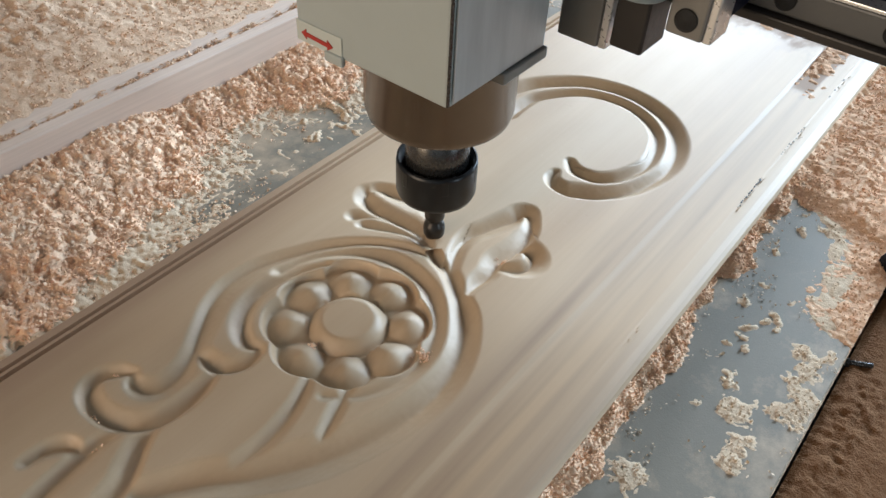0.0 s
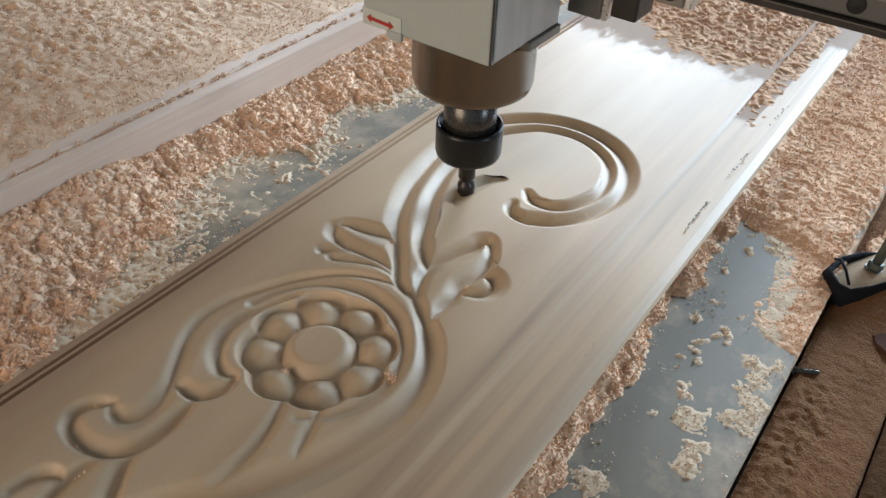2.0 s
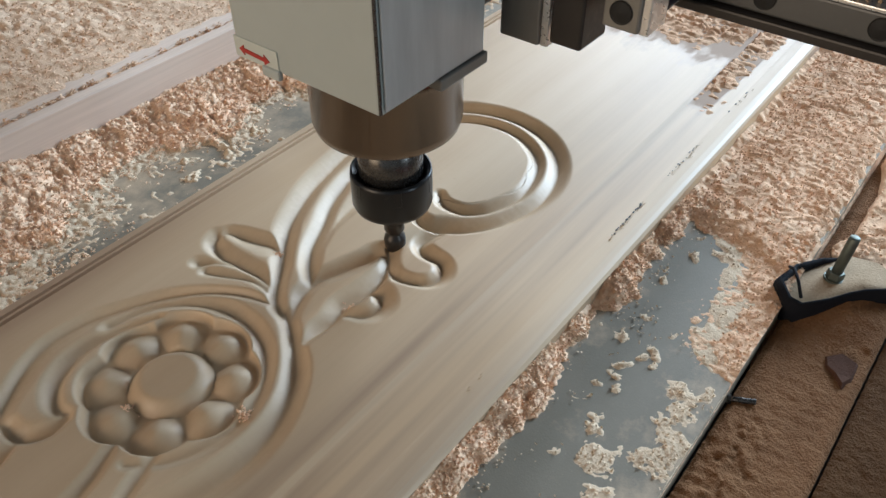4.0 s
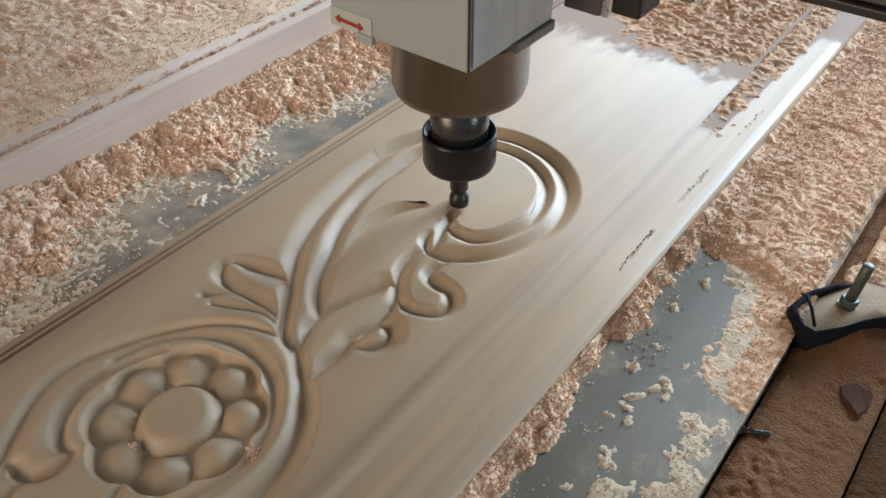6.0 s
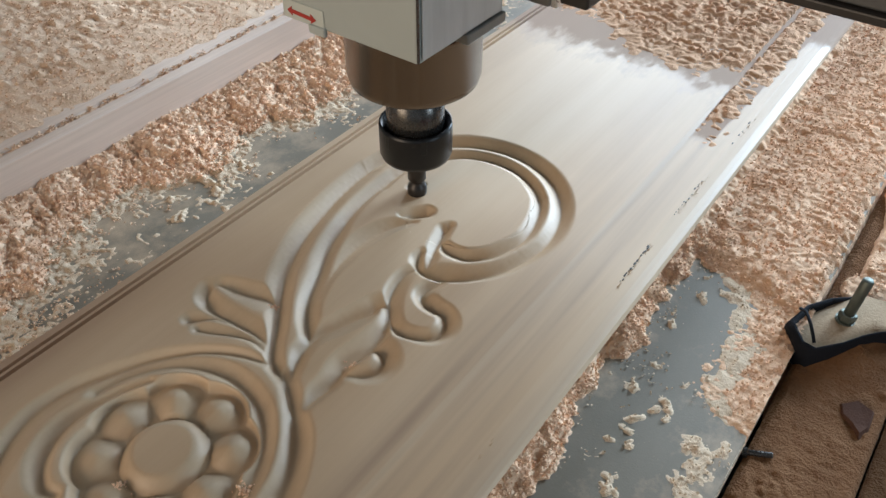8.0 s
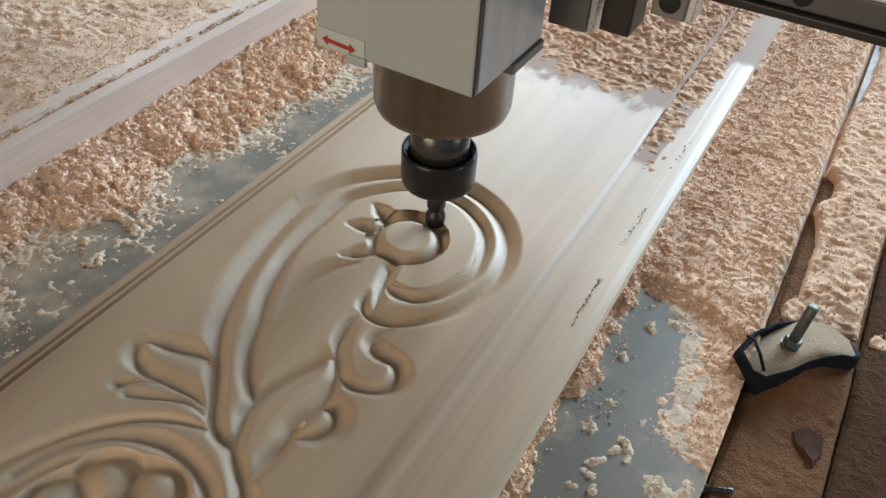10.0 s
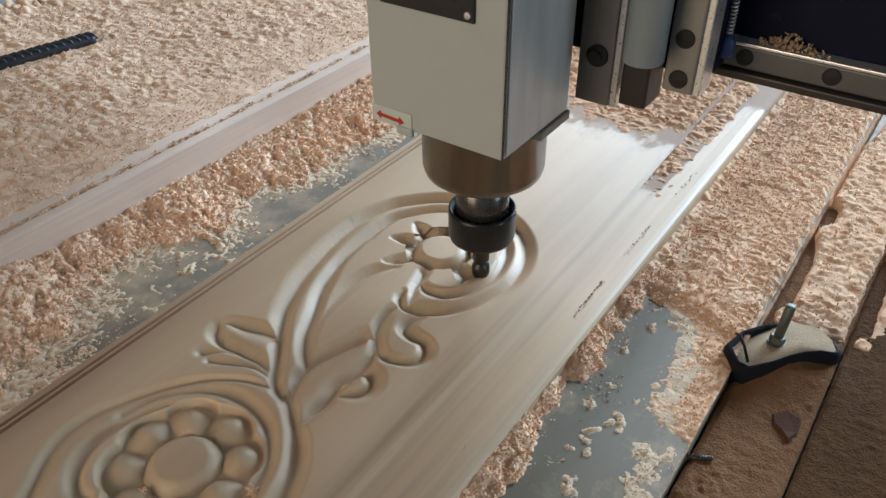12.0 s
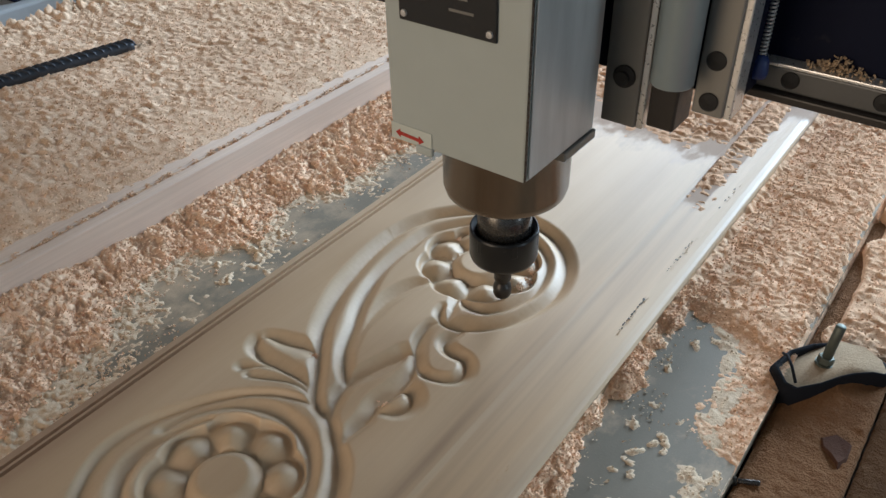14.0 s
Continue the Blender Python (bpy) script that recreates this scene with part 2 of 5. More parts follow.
def box(bm, x0, x1, y0, y1, z0, z1, bevel=0.0, seg=2):
    geo = bmesh.ops.create_cube(bm, size=1, matrix=Matrix.Translation(((x0 + x1) / 2, (y0 + y1) / 2, (z0 + z1) / 2)) @ Matrix.Diagonal((x1 - x0, y1 - y0, z1 - z0, 1)))
    if bevel:
        edges = list({e for v in geo["verts"] for e in v.link_edges})
        bmesh.ops.bevel(bm, geom=edges, offset=bevel, segments=seg, affect="EDGES", profile=0.5)
    return bm


def box_bm(*a, **k):
    return box(bmesh.new(), *a, **k)


def lathe(profile, seg=48, bm=None, centre=(0, 0, 0), flat=None):
    """A solid of revolution about z; profile: (radius, height) from the bottom up."""
    bm = bm or bmesh.new()
    rings = []
    for r, z in profile:
        if r < 1e-6:
            rings.append([bm.verts.new((centre[0], centre[1], centre[2] + z))])
        else:
            rings.append([bm.verts.new((centre[0] + r * math.cos(2 * math.pi * i / seg), centre[1] + r * math.sin(2 * math.pi * i / seg), centre[2] + z)) for i in range(seg)])
    for a, b in zip(rings, rings[1:]):
        for i in range(seg):
            j = (i + 1) % seg
            if len(a) == 1 and len(b) == 1:
                continue
            if len(a) == 1:
                bm.faces.new((a[0], b[j], b[i]))
            elif len(b) == 1:
                bm.faces.new((a[i], a[j], b[0]))
            else:
                bm.faces.new((a[i], a[j], b[j], b[i]))
    return bm


def tube(points, radius, seg=10, bm=None):
    """A round bar along points."""
    bm = bm or bmesh.new()
    rings = []
    pts = [Vector(p) for p in points]
    for i, p in enumerate(pts):
        d = (pts[min(i + 1, len(pts) - 1)] - pts[max(i - 1, 0)]).normalized()
        u = d.cross(Vector((0.13, 0.27, 0.95))).normalized()
        w = d.cross(u)
        r = radius(i / (len(pts) - 1)) if callable(radius) else radius
        rings.append([bm.verts.new(p + r * (math.cos(2 * math.pi * k / seg) * u + math.sin(2 * math.pi * k / seg) * w)) for k in range(seg)])
    for a, b in zip(rings, rings[1:]):
        for k in range(seg):
            bm.faces.new((a[k], a[(k + 1) % seg], b[(k + 1) % seg], b[k]))
    bm.faces.new(rings[0][::-1])
    bm.faces.new(rings[-1])
    bmesh.ops.recalc_face_normals(bm, faces=bm.faces[:])
    return bm


def from_arrays(name, verts, faces, mat, smooth=True, parent=None):
    me = bpy.data.meshes.new(name)
    me.from_pydata(verts, [], faces)
    me.materials.append(mat)
    if smooth:
        me.polygons.foreach_set("use_smooth", [True] * len(me.polygons))
    me.update()
    ob = new(name, me)
    ob.parent = parent
    return ob


def lattice(x, y, cell, seed):
    """Smooth value noise in 0..1 on arrays."""
    rs = np.random.RandomState(seed)
    table = rs.rand(256, 256)
    u, v = x / cell, y / cell
    i, j = np.floor(u).astype(int), np.floor(v).astype(int)
    a, b = u - i, v - j
    a, b = a * a * (3 - 2 * a), b * b * (3 - 2 * b)
    t = lambda p, q: table[p % 256, q % 256]
    return (t(i, j) * (1 - a) + t(i + 1, j) * a) * (1 - b) + (t(i, j + 1) * (1 - a) + t(i + 1, j + 1) * a) * b


def grid_faces(nx, ny):
    i = np.arange((nx - 1) * (ny - 1))
    r, c = i // (nx - 1), i % (nx - 1)
    a = r * nx + c
    return np.stack([a, a + 1, a + nx + 1, a + nx], 1)


# ---- the workshop round the machine ----
def room():
    x0, x1, y0, y1, z0, z1 = -4.0, 6.4, -3.0, 7.0, -0.95, 3.8
    floor = part("floor", box_bm(x0, x1, y0, y1, z0 - 0.1, z0), FLOOR)
    tagged(floor, "bare grey concrete workshop floor", "floor", kind="structure")
    ceiling = part("ceiling", box_bm(x0, x1, y0, y1, z1, z1 + 0.1), WALL)
    tagged(ceiling, "dull plastered workshop ceiling", "ceiling", kind="structure")

    def wall(name, fixed, a0, a1, hole, along_x):
        """A wall with one opening; fixed: its near and far plane."""
        bm = bmesh.new()
        pieces = [(a0, a1, z0, z1)] if hole is None else [(a0, hole[0], z0, z1), (hole[1], a1, z0, z1), (hole[0], hole[1], z0, hole[2]), (hole[0], hole[1], hole[3], z1)]
        for p, q, r, s in pieces:
            if s - r < 0.01:
                continue
            if along_x:
                box(bm, p, q, fixed[0], fixed[1], r, s)
            else:
                box(bm, fixed[0], fixed[1], p, q, r, s)
        tagged(part(name, bm, WALL), "plain plastered workshop wall", "wall", kind="structure")

    # unseen walls; the south and east openings are made up behind the fill lamps
    wall("wall_north", (y1, y1 + 0.2), -0.45, x1, (0.0, 3.0, 1.3, 3.6), True)
    wall("wall_north_2", (y1, y1 + 0.2), x0, -0.45, (-3.3, -1.3, 1.0, 3.4), True)
    wall("wall_south", (y0 - 0.2, y0), x0, x1, (-1.85, 0.05, z0, 2.1), True)
    wall("wall_west", (x0 - 0.2, x0), y0 - 0.2, y1 + 0.2, None, False)
    wall("wall_east", (x1, x1 + 0.2), y0 - 0.2, y1 + 0.2, (0.1, 2.7, 0.35, 2.05), False)


room()


def machine_bed():
    """The router's bed: grey plastic strips on a frame, with slots between them."""
    bed = tagged(new("router_bed"), "grey plastic router bed strips with slots, dusty", "machine bed")
    part("bed_sheet", box_bm(-1.02, 0.0485, -0.6, 2.0, -0.065, -0.045, bevel=0.001, seg=1), BED, bed)
    for x0, x1 in ((0.0535, 0.1090), (0.1140, 0.1720), (0.1770, 0.32), (0.325, 0.50)):
        part("bed_strip", box_bm(x0, x1, -0.6, 2.0, -0.075, -0.0555, bevel=0.001, seg=1), BED, bed)
    part("slot_floor", box_bm(-1.02, 0.50, -0.6, 2.0, -0.10, -0.082), SLOT, bed)
    part("frame", box_bm(-1.02, 0.50, -0.6, 2.0, -0.22, -0.104, bevel=0.004), GREY, bed)
    for x in (-0.95, 0.36):
        for y in (-0.5, 1.85):
            part("leg", box_bm(x, x + 0.09, y, y + 0.09, -0.95, -0.22, bevel=0.004), GREY, bed)
    return bed


machine_bed()


def side_rail():
    ob = tagged(new("side_rail"), "pale grey painted rail box along the machine side", "machine rail")
    part("rail_box", box_bm(-1.17, -1.024, -0.6, 2.0, -0.10, 0.008, bevel=0.004), GREY, ob)
    part("foot", box_bm(-1.15, -1.05, -0.5, 1.9, -0.95, -0.10, bevel=0.004), GREY, ob)


side_rail()

# ---- the carved panel ----
STEP = 0.0008
GX0, GX1, GY0, GY1 = -0.2885, -0.0925, 0.020, 0.608
gx = np.arange(round((GX1 - GX0) / STEP) + 1) * STEP + GX0
gy = np.arange(round((GY1 - GY0) / STEP) + 1) * STEP + GY0
XX, YY = np.meshgrid(gx, gy)
HH = np.zeros_like(XX)
TT = np.full_like(XX, -1.0)
C1, C2 = (-0.1870, 0.2180), (-0.1810, 0.4755)


def smooth_line(stations, n=24):
    """Catmull-Rom through (x, y, half width) in millimetres."""
    p = np.array([stations[0], *stations, stations[-1]], float)
    p[0] = 2 * p[1] - p[2]
    p[-1] = 2 * p[-2] - p[-3]
    p[0, 2], p[-1, 2] = p[1, 2], p[-2, 2]
    out = []
    for i in range(1, len(p) - 2):
        u = np.linspace(0, 1, n, endpoint=False)[:, None]
        a, b, c, d = p[i - 1], p[i], p[i + 1], p[i + 2]
        out.append(0.5 * (2 * b + (c - a) * u + (2 * a - 5 * b + 4 * c - d) * u ** 2 + (3 * b - a - 3 * c + d) * u ** 3))
    out.append(p[-2][None])
    return np.concatenate(out) / 1000


def groove(stations, t0=-1.0, t1=-1.0, deep=0.80, most=0.0088, n=24):
    """Cuts an even V-shaped groove along stations; t0 to t1: when the cutter runs along it."""
    line = smooth_line(stations, n)
    r = np.maximum(line[:, 2], 0.0012)
    x0, x1 = (line[:, 0] - r).min(), (line[:, 0] + r).max()
    y0, y1 = (line[:, 1] - r).min(), (line[:, 1] + r).max()
    i0, i1 = np.searchsorted(gx, x0), np.searchsorted(gx, x1)
    j0, j1 = np.searchsorted(gy, y0), np.searchsorted(gy, y1)
    for j in range(j0, j1, 40):
        sl = (slice(j, min(j + 40, j1)), slice(i0, i1))
        d2 = (XX[sl][..., None] - line[:, 0]) ** 2 + (YY[sl][..., None] - line[:, 1]) ** 2
        q = d2 / r ** 2
        k = q.argmin(-1)
        u2 = np.take_along_axis(q, k[..., None], -1)[..., 0]
        z = -np.minimum(deep * r[k], most) * np.clip(1 - np.sqrt(u2), 0, 1) ** 0.88
        cut(sl, z, t0 + (t1 - t0) * k / (len(line) - 1))


def vee(stations, t0=-1.0, t1=-1.0, deep=0.92, most=0.0068, n=20):
    """Cuts a V along its deepest line (x, y, width to the left of the travel, width to the right), in millimetres."""
    line = smooth_line([(x, y, a) for x, y, a, b in stations], n)
    wl = np.maximum(line[:, 2], 0.0015)
    wr = np.maximum(smooth_line([(x, y, b) for x, y, a, b in stations], n)[:, 2], 0.0015)
    way = np.gradient(line[:, :2], axis=0)
    way /= np.linalg.norm(way, axis=1)[:, None] + 1e-12
    depth = np.minimum(deep * 0.5 * (wl + wr), most)
    big = max(wl.max(), wr.max())
    i0, i1 = np.searchsorted(gx, line[:, 0].min() - big), np.searchsorted(gx, line[:, 0].max() + big)
    j0, j1 = np.searchsorted(gy, line[:, 1].min() - big), np.searchsorted(gy, line[:, 1].max() + big)
    for j in range(j0, j1, 40):
        sl = (slice(j, min(j + 40, j1)), slice(i0, i1))
        dx, dy = XX[sl][..., None] - line[:, 0], YY[sl][..., None] - line[:, 1]
        d = np.hypot(dx, dy)
        k = d.argmin(-1)
        pick = lambda v: np.take_along_axis(v, k[..., None], -1)[..., 0]
        side = pick(dy) * way[k, 0] - pick(dx) * way[k, 1]
        wide = np.where(side > 0, wl[k], wr[k])
        # narrow walls are straight, wide ones round over into a cushion
        cut(sl, -depth[k] * np.clip(1 - pick(d) / wide, 0, 1) ** np.clip(0.9 + 70 * (wide - 0.005), 0.9, 1.35), t0 + (t1 - t0) * k / (len(line) - 1))


def cut(sl, z, t):
    t = np.broadcast_to(t, z.shape)
    fresh = (z < -0.0001) & (HH[sl] > -0.0001)
    deeper = z < HH[sl]
    TT[sl] = np.where(fresh, t, np.where((z < -0.0001) & (TT[sl] > t), t, TT[sl]))
    HH[sl] = np.where(deeper, z, HH[sl])


def arc(c, r, a0, a1, w, n=10):
    """Stations along an arc, angles in degrees."""
    return [(1000 * (c[0] + r * math.cos(radians(a0 + (a1 - a0) * i / n))), 1000 * (c[1] + r * math.sin(radians(a0 + (a1 - a0) * i / n))), 1000 * w * min(1, 0.45 + 2.2 * (n - i) / n)) for i in range(n + 1)]


def flower(c, phase, t_disc=None, t_petals=None):
    """A round boss with eight cupped petals round it."""
    dx, dy = (XX - c[0]) / 1.02, (YY - c[1]) / 1.02
    rho, ang = np.hypot(dx, dy), np.degrees(np.arctan2(dy, dx))
    disc = -0.0088 * np.clip((rho - 0.0142) / 0.0090, 0, 1) ** 1.6
    petal = np.full_like(rho, -0.0082)
    for k in range(8):
        a = radians(45 * k + phase)
        px, py = dx * math.cos(a) + dy * math.sin(a) - 0.0335, -dx * math.sin(a) + dy * math.cos(a)
        wide = 0.0146 + 0.30 * np.clip(px, -0.012, 0.010)
        q = np.abs(px / 0.0146) ** 1.75 + np.abs(py / wide) ** 1.6
        petal = np.maximum(petal, -0.0082 + 0.0072 * np.clip(1 - q ** 0.85, 0, 1) - 0.05 * np.clip(px, -0.014, 0.014))
    inside = rho < 0.0232
    rim = 0.0440 + 0.0046 * np.abs(np.cos(np.radians(4 * (ang - phase)))) ** 0.8
    edge = np.clip((rim - rho) / 0.0024, 0, 1)
    z = np.where(inside, disc, petal) * np.where(inside, 1, edge)
    z = np.where(rho < rim, z, 0)
    full = (slice(None), slice(None))
    if t_disc is None:
        cut(full, z, -1.0)
    else:
        early = t_disc[0] + (t_disc[1] - t_disc[0]) * ((ang - 170) % 360) / 360
        late = np.interp((ang + 40) % 360, *t_petals)
        cut(full, z, np.where(rho < 0.0285, early, late))


def eased(h, t, rounds=3):
    """Rounds the shoulders of the cuts and, a little, their bottoms."""
    b = h.copy()
    for k in range(rounds):
        b = (np.roll(b, 1, 0) + b + np.roll(b, -1, 0)) / 3
        b = (np.roll(b, 1, 1) + b + np.roll(b, -1, 1)) / 3
    low_side = np.minimum(h, b) + 0.4 * np.maximum(b - h, 0)
    for k in range(3):
        near = np.maximum.reduce([np.roll(t, (i, j), (0, 1)) for i in (-1, 0, 1) for j in (-1, 0, 1)])
        t = np.where((t < 0) & (low_side < -0.0001) & (h > -0.0001), near, t)
    return np.where(low_side > -0.00008, 0.0, low_side), t


flower(C1, -4)
H_FLOWER = eased(HH, TT, 1)[0]
HH[:], TT[:] = 0.0, -1.0
# ring and scrolls of the finished flower
groove(arc((-0.1914, 0.2158), 0.0559, 175, -55, 0.0074, 12), deep=0.66)
groove([(-174.1, 290.5, 6.5), (-162.7, 283.7, 6.1), (-149.1, 273.8, 7.1), (-136.7, 262.5, 9.2), (-124.3, 244, 9.5), (-117.7, 223.6, 10.4), (-116.4, 203.3, 10.6), (-119.9, 182, 11), (-127, 160.4, 12.2), (-137.2, 139.3, 13.3), (-153.3, 115.7, 12.2), (-171.4, 95.8, 10.2), (-186.4, 73.7, 8.2)], most=0.0074)
# the lobe beside the flower and the scroll that runs out of it
vee([(-246.5, 115, 3, 3), (-241, 111.5, 8, 5), (-233.5, 112.5, 11, 7), (-227.5, 119, 11, 8), (-227.8, 131, 9, 8), (-235, 144.5, 6, 9), (-246, 158.5, 4.5, 12), (-256.5, 174, 4, 14), (-262, 190, 4, 15), (-262, 206, 3.5, 15), (-258.5, 221, 3.5, 14), (-250, 240, 3, 12), (-240, 257, 3, 9), (-227, 271.5, 2.5, 7), (-211, 282.5, 2.5, 6), (-195, 288.5, 2.5, 5), (-180, 290.5, 2.5, 4)], most=0.0050)
vee([(-235, 146.5, 3, 2), (-228.5, 146.5, 8, 3.5), (-220, 145, 10, 3.5), (-211.5, 149, 9, 3.5), (-206, 158, 8, 3.5), (-206.5, 169, 5, 3)])
vee([(-209, 171, 3, 3), (-217, 169.3, 7, 4), (-227, 173.5, 8, 5), (-235.8, 182.5, 8, 6), (-241.5, 196.5, 7, 6.5), (-241.5, 211, 6, 6.5), (-237.5, 228, 5, 6), (-230, 243, 3, 5)])
vee([(-247, 116.5, 3, 3), (-252.5, 112, 5, 5), (-258, 105, 6.5, 5), (-258, 97, 7.5, 5), (-252, 90.5, 9, 5), (-238, 88, 10, 4.5), (-223, 92.5, 10, 4.5), (-212.5, 103.5, 9.5, 4.5), (-209.5, 119, 9, 4.5), (-210.3, 132, 8, 4), (-213.5, 144, 4, 3)])
vee([(-210.5, 102, 4, 4), (-207.7, 93, 5, 8), (-201, 83, 5, 10), (-195, 73, 5, 10), (-191, 55, 5, 9), (-188, 32, 5, 8)])
vee([(-221, 91.5, 3, 3), (-224.5, 78, 8, 4), (-223.8, 64, 10, 4), (-221.5, 48, 10, 4), (-217, 28, 9, 4)])
vee([(-240, 50, 4, 4), (-240, 61, 4, 8), (-235.5, 69, 4, 9), (-227, 70.5, 4, 6)])
groove([(-174.6, 175.9, 3.7), (-165.4, 154, 5.1), (-162, 133.6, 5.7), (-163.8, 113.9, 5.7), (-169.3, 95.7, 5.1)])
groove([(-153.5, 182.6, 4.6), (-146.9, 165.3, 4.7), (-140.3, 146.9, 3.7), (-137.3, 135.7, 3.1)])
# left leaf and the small leaves under it
vee([(-257, 312, 4, 3), (-256, 317, 6, 4), (-250, 319.5, 7.5, 6), (-238.5, 322.5, 9, 11), (-227.5, 326.5, 8, 14.5), (-219, 326.8, 6.5, 14), (-210, 324, 4, 9)], deep=0.70, most=0.0053)
vee([(-258, 311, 4, 8), (-255, 305.5, 6, 8), (-250, 302, 9, 7), (-241.5, 299.5, 12, 4.5), (-232, 300.3, 11, 3), (-221.5, 300.6, 11, 3), (-210.5, 301.7, 10, 3), (-199.5, 300, 6, 3), (-190, 296.5, 3, 3)], deep=0.70, most=0.0053)
vee([(-247, 286, 6, 6), (-241, 291.5, 7, 3), (-235.6, 295.5, 7, 2.5), (-229.8, 297.5, 6, 2.5), (-222, 299, 4, 2)], deep=0.70, most=0.0053)
vee([(-237, 284, 5, 5), (-229, 287, 7, 3.5), (-219.8, 291.5, 8.5, 2.5), (-211.8, 295, 8, 2.5), (-203, 296.3, 6, 2.5), (-193, 295, 4, 2.5)], deep=0.70, most=0.0053)
# right leaf
vee([(-165, 286, 4, 4), (-172, 297, 5, 6), (-178, 311, 5, 8), (-179, 323.5, 5.5, 10.5), (-175.5, 334.5, 6.5, 12), (-171.5, 345.5, 8, 12), (-167, 355.5, 10, 9), (-165.3, 362, 10, 4), (-162, 365, 9, 3.5), (-156.5, 361.5, 6, 5), (-150.8, 353.5, 5, 8), (-148, 345.5, 5, 11), (-147, 335, 4.5, 12), (-148, 325.5, 4.5, 12), (-149.8, 315.5, 5, 11), (-148, 303.5, 6.5, 9), (-148.5, 292.5, 6, 7), (-148, 281, 4, 4)])
vee([(-150, 327, 4, 4), (-148.5, 332, 9, 4), (-143, 335.2, 11, 4.5), (-137.3, 333.6, 11, 5), (-134, 329, 12, 5), (-134.3, 322.5, 12, 5), (-138, 316.5, 9, 5), (-143, 312.5, 6, 4), (-148, 307.5, 5, 3)])
# the second ring with its end curl
def ring(c, rows):
    """Stations of a V round c; rows: angle, radius, outer and inner width."""
    return [(c[0] + 1.02 * r * math.cos(radians(a)), c[1] + 1.02 * r * math.sin(radians(a)), p, q) for a, r, p, q in rows]


vee(ring((-184.1, 475.8), [(200, 79.5, 8, 11), (190, 77, 8.5, 10.5), (178, 74.5, 9, 10), (165, 72.3, 9, 9.5), (150, 70.5, 9, 9), (120, 69, 9, 9), (90, 69, 9, 9), (60, 69, 9, 9), (30, 69, 9, 9), (0, 69.5, 9, 9), (-30, 72, 8, 10), (-50, 76, 6.5, 11), (-64, 78, 5, 13), (-70, 77.5, 4, 12)]) + [(-166.4, 403.5, 4.1, 10.2), (-171.6, 409.1, 4.1, 7.1), (-173, 416.2, 3.1, 4.1)])
vee(ring((-182.8, 474.2), [(200, 58.5, 6.5, 6), (192, 57, 6.5, 6), (180, 56, 6.5, 6), (160, 55, 6, 6), (120, 54.5, 6, 6), (80, 54.5, 6, 6), (40, 54.5, 6, 6.5), (0, 54.5, 6, 6.5), (-30, 56, 6, 7), (-48, 56.5, 6.5, 7)]) + [(-154.5, 428.1, 7.1, 6.1), (-163.9, 428.8, 7.1, 5.1), (-171.2, 434, 4.1, 4.1)])

# what is cut while the clip runs is kept apart: first the stems, from the foot up
H0 = np.minimum(H_FLOWER, eased(HH, TT)[0])
HH[:], TT[:] = 0.0, -1.0
vee([(-172, 287.5, 5, 6), (-182, 291.5, 6, 7), (-190, 297.5, 6, 7), (-201, 311, 6, 8), (-213, 325, 8, 8.5), (-223, 338, 10, 8.5), (-232, 350.5, 11, 9), (-244, 377, 12, 9.5), (-250, 394, 12, 10), (-254, 411, 12, 11), (-258, 429, 11, 11.5), (-260.5, 447, 10, 12), (-261.5, 465, 9.5, 12)], -0.1, 0.6)
vee([(-172, 294, 3, 3), (-177.5, 306, 5, 5), (-180.5, 317.5, 6, 7), (-192, 327.3, 6, 9), (-202, 338.8, 6.5, 10.5), (-208.5, 350.5, 7.5, 11), (-214.5, 363, 8, 11.5), (-222, 376, 8.5, 11), (-228, 389, 8.5, 9), (-232.5, 403, 8.5, 7), (-236.5, 417, 8.5, 6), (-239, 434, 8, 5.5), (-240.3, 455, 7, 5.5), (-240, 474, 6.5, 6)], 0.0, 0.85)
groove([(-196.4, 435.9, 5.1), (-206, 422.9, 8.2), (-211, 402.7, 9.2), (-209.7, 380.4, 7.8), (-204.2, 361.5, 4.1), (-196.5, 344.7, 2.9)], 0.88, 2.85, deep=0.5)
# the small scroll
vee([(-147, 402, 6, 5), (-150, 391, 8, 5), (-149, 384, 9, 5), (-143, 381, 9, 6), (-136.5, 380.5, 8, 6.5), (-129.5, 380.5, 7, 6), (-124, 376, 9, 5.5), (-121.5, 369, 10, 5.5), (-123.5, 361.5, 8, 5.5), (-131.5, 355.5, 5, 6), (-142, 353, 4.5, 7), (-151.5, 357.3, 4.5, 8), (-161.5, 367.5, 4, 9.5), (-168, 380, 3.5, 10.5), (-170, 394, 3, 9), (-166, 406, 3, 7)], 3.1, 4.2)
groove([(-161.1, 403.9, 5.3), (-165.7, 418.1, 5.3), (-170.7, 430.9, 4.1), (-172.2, 440.6, 4.7), (-173.2, 447.7, 4.1)], 4.3, 6.1)
# feathered tips beside the second flower
vee([(-167, 419, 5, 5), (-170, 429, 6, 6), (-174, 443, 6, 6)], 5.6, 6.2)
vee([(-207, 437, 3, 3), (-201, 443, 6.5, 6.5), (-195, 450, 7, 7)], 6.6, 7.15)
vee([(-221, 465, 3, 3), (-214, 468, 7, 7), (-205, 470.5, 8, 8)], 7.3, 8.3)
vee([(-217, 491, 3, 3), (-211, 488.5, 7, 7), (-203, 485, 8, 8)], 8.4, 9.2)
H1, T1 = eased(HH, TT)
HH[:], TT[:] = 0.0, -1.0
flower(C2, -4, (9.32, 9.8), ((0, 15, 30, 111, 204, 291, 360), (11.3, 11.7, 12.0, 12.5, 13.0, 13.5, 13.9)))
